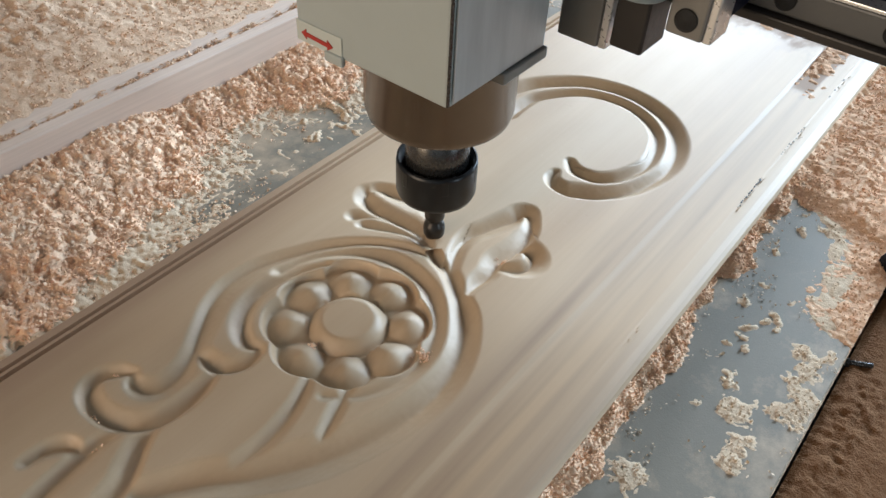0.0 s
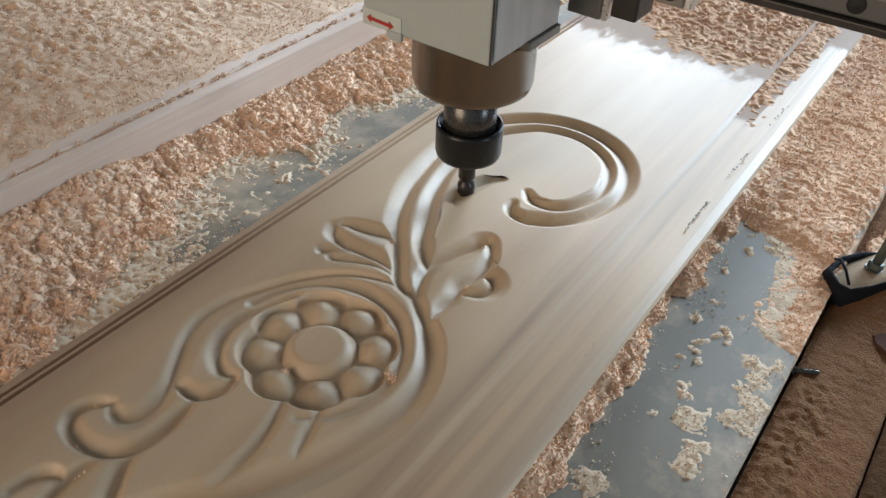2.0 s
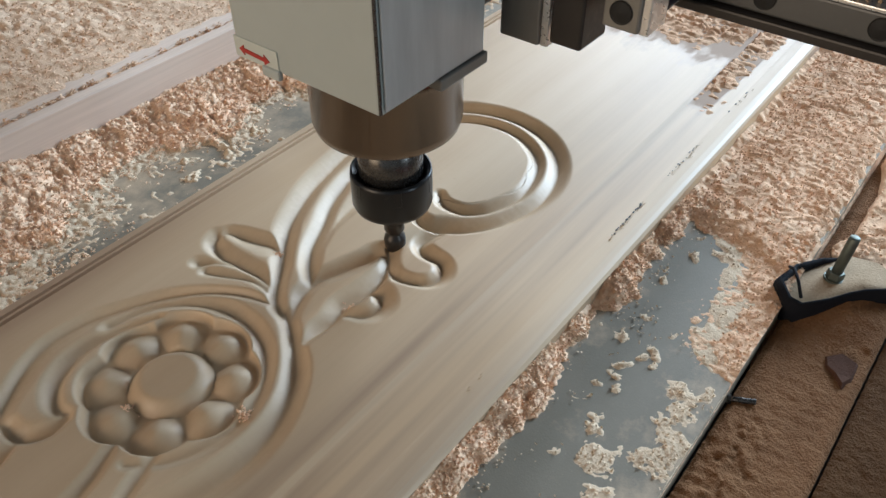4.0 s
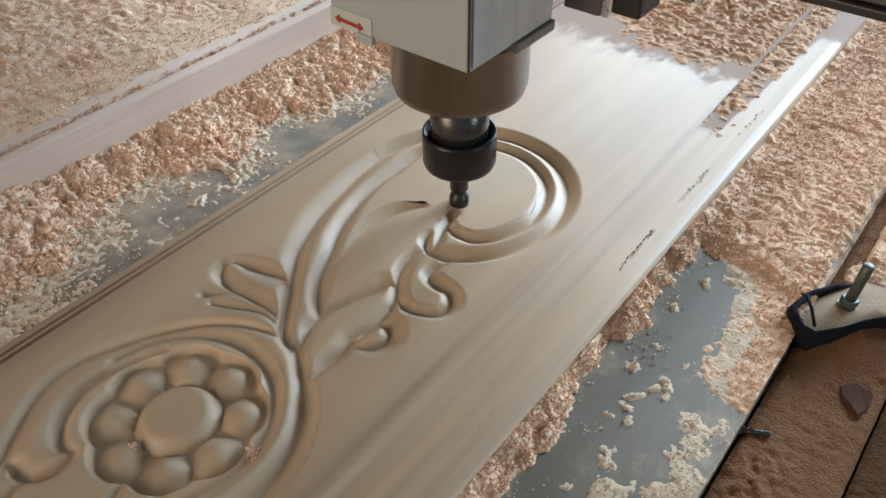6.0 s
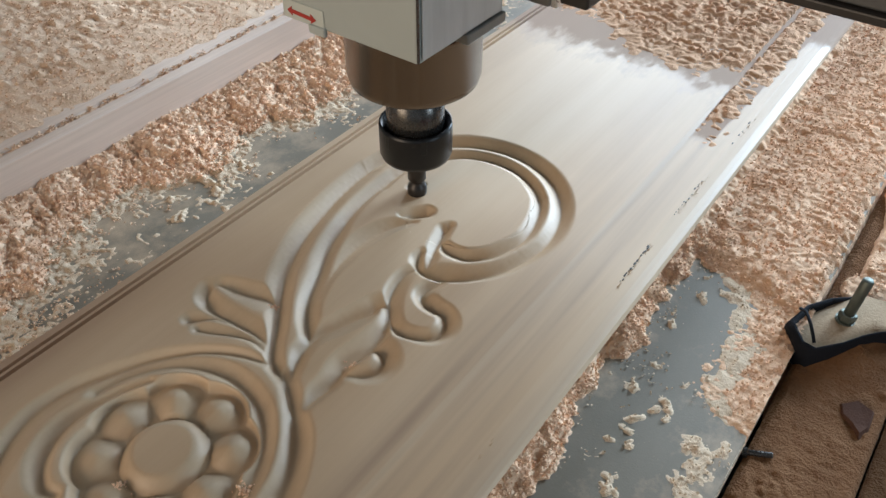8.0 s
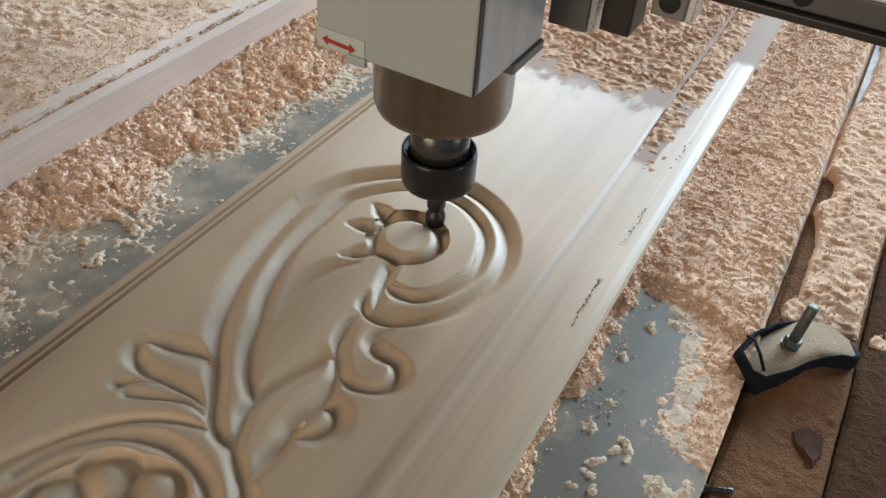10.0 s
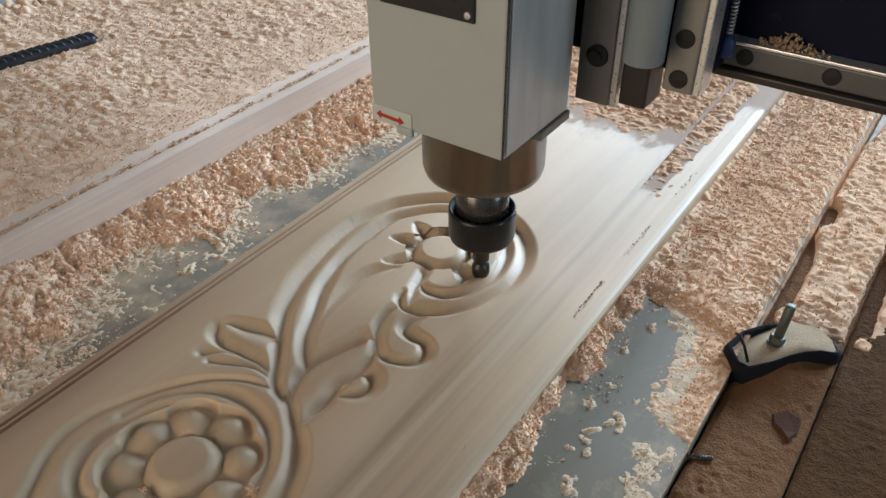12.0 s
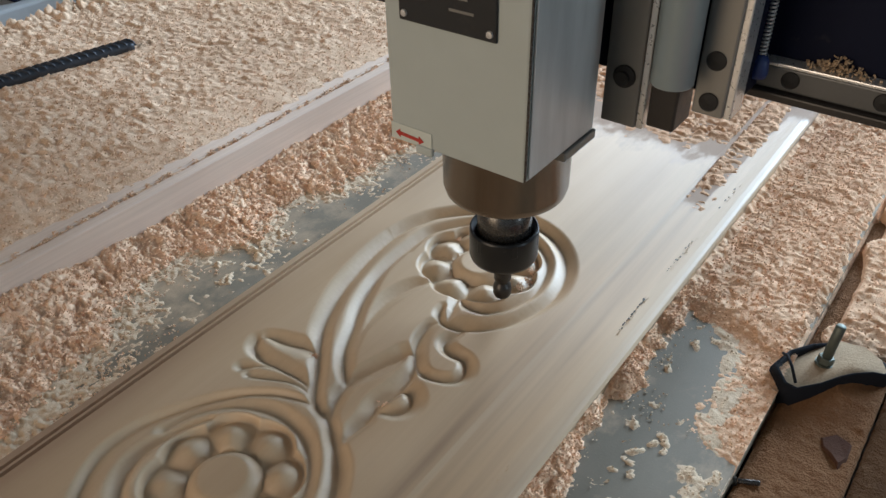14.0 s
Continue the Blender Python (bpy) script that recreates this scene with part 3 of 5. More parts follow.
H2, T2 = eased(HH, TT, 1)
HH[:] = np.minimum(np.minimum(H0, H1), H2)
# uneven cutting and fibres
HH += np.where(HH < -0.0010, 0.00012 * (lattice(XX, YY, 0.0021, 3) - 0.5) + 0.00010 * (lattice(XX, YY * 0.25, 0.0011, 4) - 0.5), 0)


def panel_profile_left():
    """Outer edge to the flat field: a low band and two fine beads."""
    return [(-0.3115, -0.045), (-0.3115, -0.0062), (-0.3100, -0.0044), (-0.3035, -0.0030), (-0.3024, -0.0070), (-0.3002, -0.0070), (-0.2992, -0.0014), (-0.2966, -0.0008), (-0.2957, -0.0052), (-0.2937, -0.0052), (-0.2927, 0.0), (GX0, 0.0)]


def panel_profile_right():
    """Flat field to the outer edge: a small step, a flat margin, the rounded side."""
    return [(float(gx[-1]), 0.0), (-0.0905, 0.0001), (-0.0896, 0.0), (-0.0862, -0.0009), (-0.0848, -0.0010), (-0.0720, -0.0010), (-0.0570, -0.0009), (-0.0556, -0.0011), (-0.0520, -0.0013), (-0.0485, -0.0017), (-0.0450, -0.0026), (-0.0425, -0.0041), (-0.0409, -0.0062), (-0.0414, -0.0078), (-0.0515, -0.0095), (-0.0515, -0.045)]


def carved_panel():
    thing = tagged(new("carved_panel"), "pale wooden panel with flower carving half cut, lying on the bed", "wood panel")
    nx, ny = len(gx), len(gy)
    verts = np.stack([XX.ravel(), YY.ravel(), HH.ravel()], 1)
    faces = grid_faces(nx, ny).tolist()
    verts = verts.tolist()
    yl, yh = -0.42, 1.75
    ya, yb = float(gy[0]), float(gy[-1])

    def quad(p):
        k = len(verts)
        verts.extend(p)
        faces.append(tuple(range(k, k + len(p))))

    xa, xb = float(gx[0]), float(gx[-1])
    quad([(xa, yl, 0), (xb, yl, 0), (xb, ya, 0), (xa, ya, 0)])
    quad([(xa, yb, 0), (xb, yb, 0), (xb, yh, 0), (xa, yh, 0)])
    for prof in (panel_profile_left(), panel_profile_right()):
        for (x0, z0), (x1, z1) in zip(prof, prof[1:]):
            quad([(x0, yl, z0), (x1, yl, z1), (x1, yh, z1), (x0, yh, z0)])
    for y in (yl, yh):
        ring = panel_profile_left() + panel_profile_right()
        quad([(x, y, z) for x, z in (ring if y == yl else ring[::-1])])
    quad([(-0.3115, yh, -0.045), (-0.0515, yh, -0.045), (-0.0515, yl, -0.045), (-0.3115, yl, -0.045)])
    board = from_arrays("board", verts, faces, WOOD, False, thing)
    flags = [True] * ((nx - 1) * (ny - 1)) + [False] * (len(faces) - (nx - 1) * (ny - 1))
    board.data.polygons.foreach_set("use_smooth", flags)
    board.data.materials.append(CUT)
    fresh = (HH.ravel()[grid_faces(nx, ny)].min(1) < -0.0003).astype(int).tolist()
    board.data.polygons.foreach_set("material_index", fresh + [0] * (len(faces) - len(fresh)))
    return thing


PANEL = carved_panel()


def joined_faces(f):
    """Splits faces into groups that hang together."""
    by_vert, left, groups = {}, set(range(len(f))), []
    for i, q in enumerate(f.tolist()):
        for v in q:
            by_vert.setdefault(v, []).append(i)
    while left:
        todo, group = [left.pop()], []
        while todo:
            i = todo.pop()
            group.append(i)
            for v in f[i].tolist():
                for j in by_vert[v]:
                    if j in left:
                        left.discard(j)
                        todo.append(j)
        if len(group) > 3:
            groups.append(f[group])
    return groups


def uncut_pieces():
    """The wood that the cutter takes out: rigid plugs that fill the grooves, each with the time at which it sinks out
    of view.
    """
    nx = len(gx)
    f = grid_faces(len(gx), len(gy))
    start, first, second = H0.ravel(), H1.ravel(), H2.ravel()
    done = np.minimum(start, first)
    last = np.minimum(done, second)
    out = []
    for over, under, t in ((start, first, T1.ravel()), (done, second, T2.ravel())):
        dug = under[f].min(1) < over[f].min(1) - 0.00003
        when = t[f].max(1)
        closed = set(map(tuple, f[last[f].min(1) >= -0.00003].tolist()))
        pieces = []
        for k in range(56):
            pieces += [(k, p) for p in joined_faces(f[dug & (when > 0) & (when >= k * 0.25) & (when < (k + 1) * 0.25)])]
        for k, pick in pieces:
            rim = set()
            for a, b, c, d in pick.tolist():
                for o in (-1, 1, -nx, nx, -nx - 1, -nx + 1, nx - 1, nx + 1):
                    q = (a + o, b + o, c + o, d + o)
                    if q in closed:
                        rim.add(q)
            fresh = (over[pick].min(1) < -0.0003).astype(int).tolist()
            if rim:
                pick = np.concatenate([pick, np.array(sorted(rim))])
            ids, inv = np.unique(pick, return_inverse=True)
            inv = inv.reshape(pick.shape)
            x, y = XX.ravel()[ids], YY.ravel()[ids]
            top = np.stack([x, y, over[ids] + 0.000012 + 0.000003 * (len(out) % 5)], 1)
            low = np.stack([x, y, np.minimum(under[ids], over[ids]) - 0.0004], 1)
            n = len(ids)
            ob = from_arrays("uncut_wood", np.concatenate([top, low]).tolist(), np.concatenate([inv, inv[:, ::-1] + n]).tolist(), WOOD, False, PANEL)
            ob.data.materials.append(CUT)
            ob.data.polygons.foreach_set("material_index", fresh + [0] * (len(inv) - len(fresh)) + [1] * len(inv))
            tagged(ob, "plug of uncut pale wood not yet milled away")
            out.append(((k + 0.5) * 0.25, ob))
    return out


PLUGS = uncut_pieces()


def stock_panel():
    """A second, moulded panel lying beside the first, under sawdust."""
    thing = tagged(new("stock_panel"), "pinkish planed wooden panel with moulded edge, covered in sawdust", "wood panel")
    prof = [(-0.4780, -0.0448), (-0.4780, -0.0010), (-0.4793, 0.0), (-0.4885, 0.0004), (-0.4893, -0.0006), (-0.4922, -0.0006), (-0.4932, 0.0012), (-0.5079, 0.0022), (-0.5087, 0.0004), (-0.5127, 0.0004), (-0.5139, 0.0030), (-0.9715, 0.0030), (-0.9715, -0.0448)]
    edge = prof[:11] + [(-0.5139, -0.0448)]
    field = [(-0.5141, -0.0448), (-0.5141, 0.0030), (-0.9715, 0.0030), (-0.9715, -0.0448)]
    for name, line in (("moulded_edge", edge), ("field", field)):
        bm = bmesh.new()
        rings = [[bm.verts.new((x, y, z)) for x, z in line] for y in (-0.5, 1.75)]
        for i in range(len(line)):
            j = (i + 1) % len(line)
            bm.faces.new((rings[0][i], rings[0][j], rings[1][j], rings[1][i]))
        bm.faces.new(rings[0])
        bm.faces.new(rings[1][::-1])
        bmesh.ops.recalc_face_normals(bm, faces=bm.faces[:])
        part(name, bm, STOCK, thing)


stock_panel()


# ---- sawdust ----
def dust_sheet(name, x0, x1, y0, y1, step, level, mat, label):
    """A sheet of loose dust; level(x, y) gives its top. Where it lies under its support the support shows."""
    xs = np.arange(x0, x1 + step / 2, step)
    ys = np.arange(y0, y1 + step / 2, step)
    X, Y = np.meshgrid(xs, ys)
    X = X + 0.3 * step * (lattice(X, Y, step * 1.7, 71) - 0.5)
    Z = level(X, Y)
    ob = from_arrays(name, np.stack([X.ravel(), Y.ravel(), Z.ravel()], 1).tolist(), grid_faces(len(xs), len(ys)).tolist(), mat, True)
    return tagged(ob, label, "sawdust", kind="stuff")


def clumps(x, y, seed, sizes=((0.034, 0.28), (0.013, 0.30), (0.0062, 0.34), (0.0032, 0.30)), proud=1.9):
    """Loose lumps of several sizes, rounded with creases between them, and a few proud clods."""
    wx, wy = x + 0.005 * lattice(x, y, 0.011, seed + 9), y + 0.005 * lattice(x, y, 0.011, seed + 10)
    low_part = 0
    for i, (c, w) in enumerate(sizes):
        v = 2 * lattice(wx, wy, c, seed + i) - 1
        low_part = low_part + w * (v if c > 0.02 or c < 0.003 else 2.1 * (np.abs(v) - 0.36))
    clod = np.clip(lattice(wx, wy, 0.0085, seed + 6) - 0.66, 0, 1) + 0.8 * np.clip(lattice(wx, wy, 0.0045, seed + 7) - 0.70, 0, 1)
    return 0.8 * low_part + proud * clod


RIM_Y = [0.15, 0.224, 0.28, 0.33, 0.36, 0.39, 0.43, 0.455, 0.485, 0.52, 0.584, 1.1]
RIM_X = [-0.352, -0.378, -0.398, -0.424, -0.418, -0.414, -0.399, -0.402, -0.413, -0.397, -0.388, -0.385]


def left_rim(x, y):
    """Where the pile of shavings ends on the bed."""
    return np.interp(y, RIM_Y, RIM_X) + 0.022 * (lattice(x, y, 0.022, 11) - 0.5) + 0.012 * (lattice(x, y, 0.008, 12) - 0.5)


def left_level(x, y):
    d = left_rim(x, y) - x
    wall = np.interp(y, [0.25, 0.4, 0.6], [0.0265, 0.0190, 0.0150])
    pile = np.interp(d, [-0.02, 0, 0.02, 0.05], [-0.0030, 0.0, 0.005, 0.011]) + (wall - 0.011) * np.clip((d - 0.04) / 0.045, 0, 1)
    rough = np.interp(d, [-0.01, 0.004, 0.03], [0.15, 0.45, 1.0])
    return -0.045 + pile + 0.0052 * rough * clumps(x, y, 20, ((0.034, 0.36), (0.012, 0.28), (0.0054, 0.30), (0.0028, 0.36)), 1.2) + np.interp(d, [-0.02, 0.0, 0.01, 0.02], [0.0008, 0.0018, 0.0010, 0.0]) * (lattice(x, y, 0.0017, 13) + lattice(x, y, 0.0036, 14) - 1.0)


def stock_level(x, y):
    deep = np.interp(x, [-0.97, -0.64, -0.575, -0.550, -0.530, -0.515, -0.478], [0.0085, 0.0060, 0.0036, 0.0024, 0.0019, 0.0010, -0.0030])
    edge = 0.0012 * (lattice(x, y, 0.008, 31) - 0.55)
    heap = 0.034 * np.exp(-((x + 0.925) ** 2 / 0.045 ** 2 + (y - 0.80) ** 2 / 0.07 ** 2)) + 0.014 * np.exp(-((x + 0.945) / 0.03) ** 2)
    return np.interp(x, [-0.514, -0.499, -0.478], [0.003, 0.0015, 0.0]) + deep + edge + 0.0030 * np.interp(x, [-0.61, -0.545, -0.525], [1, 0.6, 0.2]) * clumps(x * 0.85, y * 1.2, 33, ((0.03, 0.36), (0.013, 0.26), (0.0068, 0.34), (0.0040, 0.24)), 2.2) + heap * (0.6 + 1.1 * clumps(x, y, 37))


def heaps(x, y, spots, seed=110, tear=0.9):
    """Low crumbling heaps; spots: x, y, radius, height in millimetres."""
    torn = 0.75 + tear * (lattice(x, y, 0.0034, seed) - 0.5) + tear * (lattice(x, y, 0.0017, seed + 1) - 0.5)
    return np.maximum.reduce([0.001 * h * (torn * np.exp(-((x - 0.001 * a) ** 2 + (y - 0.001 * b) ** 2) / (0.001 * r) ** 2) - 0.36) for a, b, r, h in spots])


def east_rim(y):
    return np.interp(y, [0.425, 0.437, 0.441, 0.451, 0.463, 0.49, 0.532, 0.5515, 0.562, 0.58], [0.070, 0.049, 0.0355, 0.0204, 0.0082, 0.012, 0.0066, 0.0015, -0.019, -0.075])


def right_level(x, y):
    """A crumbly foot of shavings along the panel, and the drift that covers the bed beyond."""
    front = np.interp(y, [0.20, 0.36, 0.383, 0.413, 0.443, 0.458, 0.473, 0.483, 0.506, 0.53, 0.56], [-0.034, -0.035, -0.0385, -0.0435, -0.042, -0.036, -0.027, -0.035, -0.0425, -0.038, -0.037])
    foot = np.interp(x - front + 0.010 * (lattice(x, y, 0.016, 40) - 0.5) + 0.006 * (lattice(x, y, 0.006, 44) - 0.5), [-0.018, -0.010, -0.004, 0.0, 0.010], [0.0135, 0.0085, 0.0022, 0.0002, -0.004]) * np.interp(y, [0.50, 0.60], [1.0, 0.45])
    d = x - east_rim(y) + 0.012 * (lattice(x, y, 0.024, 41) - 0.5) + 0.008 * (lattice(x, y, 0.007, 42) - 0.5)
    east = np.interp(d, [-0.02, 0, 0.014, 0.035, 0.06], [-0.0014, -0.0002, 0.0006, 0.0026, 0.0055])
    # the bed's edge stays bare beyond the clamp
    east = east - np.interp(x + 0.004 * (lattice(x, y, 0.006, 45) - 0.5), [0.0405, 0.0465, 0.049], [0, 0.0045, 0.008]) * np.interp(y, [0.52, 0.60], [0, 1])
    t = np.maximum(foot, east)
    rough = np.interp(t, [-0.003, 0.0006, 0.003, 0.008], [0.08, 0.25, 0.75, 1.0])
    t = t + np.interp(t, [-0.002, 0.0, 0.0015, 0.003], [0.0007, 0.0010, 0.0006, 0.0]) * (lattice(x, y, 0.0017, 46) + lattice(x, y, 0.0034, 47) - 1.0)
    return t + np.where(foot > east, 0.0034, 0.0026) * rough * clumps(x, y, 43, ((0.030, 0.40), (0.012, 0.42), (0.0054, 0.42), (0.0026, 0.18)), 1.7) - 0.045


def smear_level(x, y):
    """Thin patches and crumbs of dust on the bare bed."""
    u, v = x + 0.010 * lattice(x, y, 0.012, 81), y + 0.010 * lattice(x, y, 0.012, 82)
    need = np.interp(x - east_rim(y), [-0.03, -0.010, 0.0], [0.95, 0.78, 0.52])
    patch = 0.0040 * (0.7 * lattice(u, v * 0.8, 0.034, 83) + 0.3 * lattice(u, v, 0.006, 88) - need)
    crumb = 0.5 * heaps(u - 0.005, v - 0.005, ((-20.6, 535, 6, 5), (-15, 532, 4, 3), (-25.4, 498, 4, 5), (-26.5, 505, 3, 4), (-27.7, 566, 5, 4), (-25.5, 549, 3, 3), (-21.5, 457, 5, 4.5), (-23.6, 432, 5.5, 5), (-4, 433, 5, 5), (1, 428, 4, 4), (-10.3, 415, 4, 5), (-5, 422, 5, 5), (4.6, 421, 4, 4), (-12, 402, 5, 5), (-8.4, 393, 3.5, 5), (-20, 389, 4, 5), (-17.7, 377, 2.5, 4), (-35, 437, 2.5, 3), (2.2, 457, 3.5, 2.5), (-6, 372, 4, 4), (-2, 358, 6, 4)))
    wide = heaps(u - 0.005, v - 0.005, ((33.5, 411, 13, 1.5), (27, 414, 11, 1.3), (38, 424, 7, 1.0), (36, 401, 10, 1.2), (30, 386, 12, 1.3), (40, 376, 13, 1.5), (36, 358, 12, 1.3), (12, 345, 12, 1.6), (16, 352, 8, 1.3), (22, 308, 13, 1.8), (23, 320, 11, 1.6), (-19, 262, 14, 1.8), (30, 270, 12, 1.6), (-13, 337, 5, 2.2), (-7, 367, 5, 2.4)), 114, 0.55)
    return -0.0451 + np.maximum(np.maximum(patch, crumb), wide) + 0.0004 * clumps(x, y, 86, ((0.010, 0.20), (0.0045, 0.30), (0.0026, 0.40)), 1.0)


def left_smear_level(x, y):
    """Crumbs and film on the bed strip by the panel, thicker towards the pile."""
    need = np.interp(x - left_rim(x, y), [0.0, 0.012, 0.035, 0.08], [0.36, 0.58, 0.80, 0.92]) - 0.40 * np.interp(y, [0.24, 0.36], [1, 0])
    u, v = x + 0.010 * lattice(x, y, 0.012, 91), y + 0.010 * lattice(x, y, 0.012, 92)
    patch = 0.0036 * (0.6 * lattice(u, v * 0.8, 0.030, 93) + 0.4 * lattice(u, v, 0.005, 94) - need)
    crumb = heaps(u - 0.005, v - 0.005, ((-380, 372, 9, 5), (-374, 376, 6, 4), (-388, 449, 9, 4.5), (-380, 454, 6, 4), (-389, 417, 9, 4), (-380, 411, 7, 3.5), (-372, 405, 6, 3), (-398, 388, 8, 3.5), (-352, 470, 5, 3), (-356, 450, 4, 3)))
    tiny = 0.0050 * (lattice(x, y, 0.0036, 96) - 0.54 - 0.75 * need)
    return -0.0451 + np.maximum(np.maximum(patch, crumb), tiny) + 0.0010 * (2 * lattice(x, y, 0.003, 97) - 1)


def strips_level(x, y):
    gap = np.minimum(np.abs(x - 0.0510), np.abs(x - 0.1115))
    base = -0.0536 - 0.0030 * np.clip(1 - gap / 0.0035, 0, 1)
    mound = 0.011 * np.exp(-((x - 0.077) ** 2 + (y - 0.556) ** 2) / 0.034 ** 2)
    heap = np.exp(-((x - 0.070) / 0.018) ** 2 - ((y - 0.395) / 0.045) ** 2) + np.exp(-((x - 0.064) / 0.012) ** 2 - ((y - 0.31) / 0.05) ** 2)
    mound = mound + heap * (0.0016 + 0.0030 * clumps(x, y, 54, ((0.010, 0.36), (0.0050, 0.46), (0.0028, 0.30)), 1.2))
    return base + mound + 0.0014 * clumps(x, y, 53, ((0.03, 0.40), (0.011, 0.24), (0.0046, 0.30), (0.0028, 0.30)), 1.0)


def far_strips_level(x, y):
    """Thick dust over the strips beyond the clamp, fallen into the slots here and there."""
    edge = y - 0.008 + 0.05 * (lattice(x, y, 0.03, 57) - 0.5) + 0.25 * np.clip(0.07 - x, 0, 1) - 3.0 * np.clip(x - 0.105, 0, 0.06)
    rise = np.interp(edge, [0.50, 0.54, 0.60, 0.75], [-0.010, -0.0005, 0.003, 0.006])
    rise = rise - 0.02 * np.clip((0.61 - y) / 0.02, 0, 1) * (x > 0.098)
    fallen = np.clip(2.6 * (lattice(y, y * 0 + 3.0, 0.034, 59) - 0.30), 0.12, 1.0) * 0.013
    sink = sum(np.clip(1.25 - np.abs(x - a - 0.35 * fallen) / (0.5 * fallen + 0.0012), 0, 1) for a in (0.0510, 0.1115))
    return -0.0535 + rise - 0.017 * sink + 0.0032 * np.interp(rise, [-0.001, 0.003], [0.2, 1]) * clumps(x, y, 58, ((0.034, 0.40), (0.013, 0.26), (0.0054, 0.40), (0.0028, 0.30)), 1.8)


def panel_level(x, y):
    """Dust on the far end: a thin film, then coarse lumps; a tongue of them along the margin."""
    far = y - np.interp(x, [-0.24, -0.21, -0.182, -0.165, -0.133, -0.110, -0.096], [0.748, 0.730, 0.714, 0.717, 0.712, 0.718, 0.733]) + 0.016 * (lattice(x, y * 0.5, 0.010, 62) - 0.5)
    field = np.interp(far, [-0.02, 0.01, 0.03, 0.055, 0.2], [-0.0030, -0.0011, -0.0002, 0.0012, 0.005])
    tongue = np.interp(y + 0.03 * (lattice(x, y, 0.012, 63) - 0.5), [0.60, 0.632, 0.66, 0.72, 0.85], [-0.0024, -0.0010, 0.0001, 0.0010, 0.0022])
    tongue = tongue - np.interp(x + 0.008 * (lattice(x, y, 0.012, 64) - 0.5), [-0.073, -0.064, -0.058], [0, 0.0014, 0.005]) - 0.0010
    on_margin = x > -0.0868
    t = np.where(on_margin, tongue, np.where(x > -0.0912, -0.004, field))
    rough = np.where(on_margin, np.interp(y, [0.62, 0.66], [0.0010, 0.0034]), np.interp(far, [0, 0.03, 0.065], [0.0008, 0.0014, 0.0048]))
    return t + rough * clumps(x, y, 61, ((0.034, 0.30), (0.013, 0.34), (0.0060, 0.40), (0.0026, 0.16)), 1.1)


pile = dust_sheet("sawdust_pile", -0.4776, -0.315, 0.05, 1.10, 0.0012, left_level, DUST, "coarse peach wood shavings piled on the bed")
pile.data.materials.append(DUST_THIN)
pile.data.polygons.foreach_set("material_index", [int(p.center.z < -0.0425) for p in pile.data.polygons])
dust_sheet("sawdust_layer", -0.938, -0.4785, 0.05, 1.15, 0.0022, stock_level, DUST_FINE, "fine beige sawdust lying on the stock panel")
drift = dust_sheet("sawdust_drift", -0.0512, 0.0487, 0.20, 1.20, 0.0010, right_level, DUST_PALE, "peach shavings drifted over the grey bed")
drift.data.materials.append(DUST)
drift.data.polygons.foreach_set("material_index", [int(p.center.x < -0.030 + 0.008 * math.sin(90 * p.center.y)) for p in drift.data.polygons])
dust_sheet("sawdust_smears", -0.040, 0.0482, 0.20, 0.62, 0.0011, smear_level, DUST_THIN, "thin pale dust smears on the grey bed")
dust_sheet("sawdust_smears", -0.440, -0.314, 0.10, 0.90, 0.0011, left_smear_level, DUST_THIN, "thin pale dust smears on the grey bed")
dust_sheet("sawdust_cover", 0.0485, 0.36, 0.48, 1.30, 0.0018, far_strips_level, DUST_PALE, "peach shavings heaped over the far bed strips")
dust_sheet("sawdust_cover", 0.0508, 0.1112, 0.25, 0.80, 0.0014, strips_level, DUST_BROWN_SHADED, "brown settled dust covering the bed strips, darkened for shade")
dust_sheet("sawdust_cover", 0.1124, 0.32, 0.25, 0.80, 0.0014, strips_level, DUST_DEEP_SHADED, "brown settled dust on the outer strips, coloured darker for shade")
dust_sheet("sawdust_on_panel", -0.287, -0.0560, 0.58, 1.20, 0.0011, panel_level, DUST_ORANGE, "peach shavings lying on the far panel end")


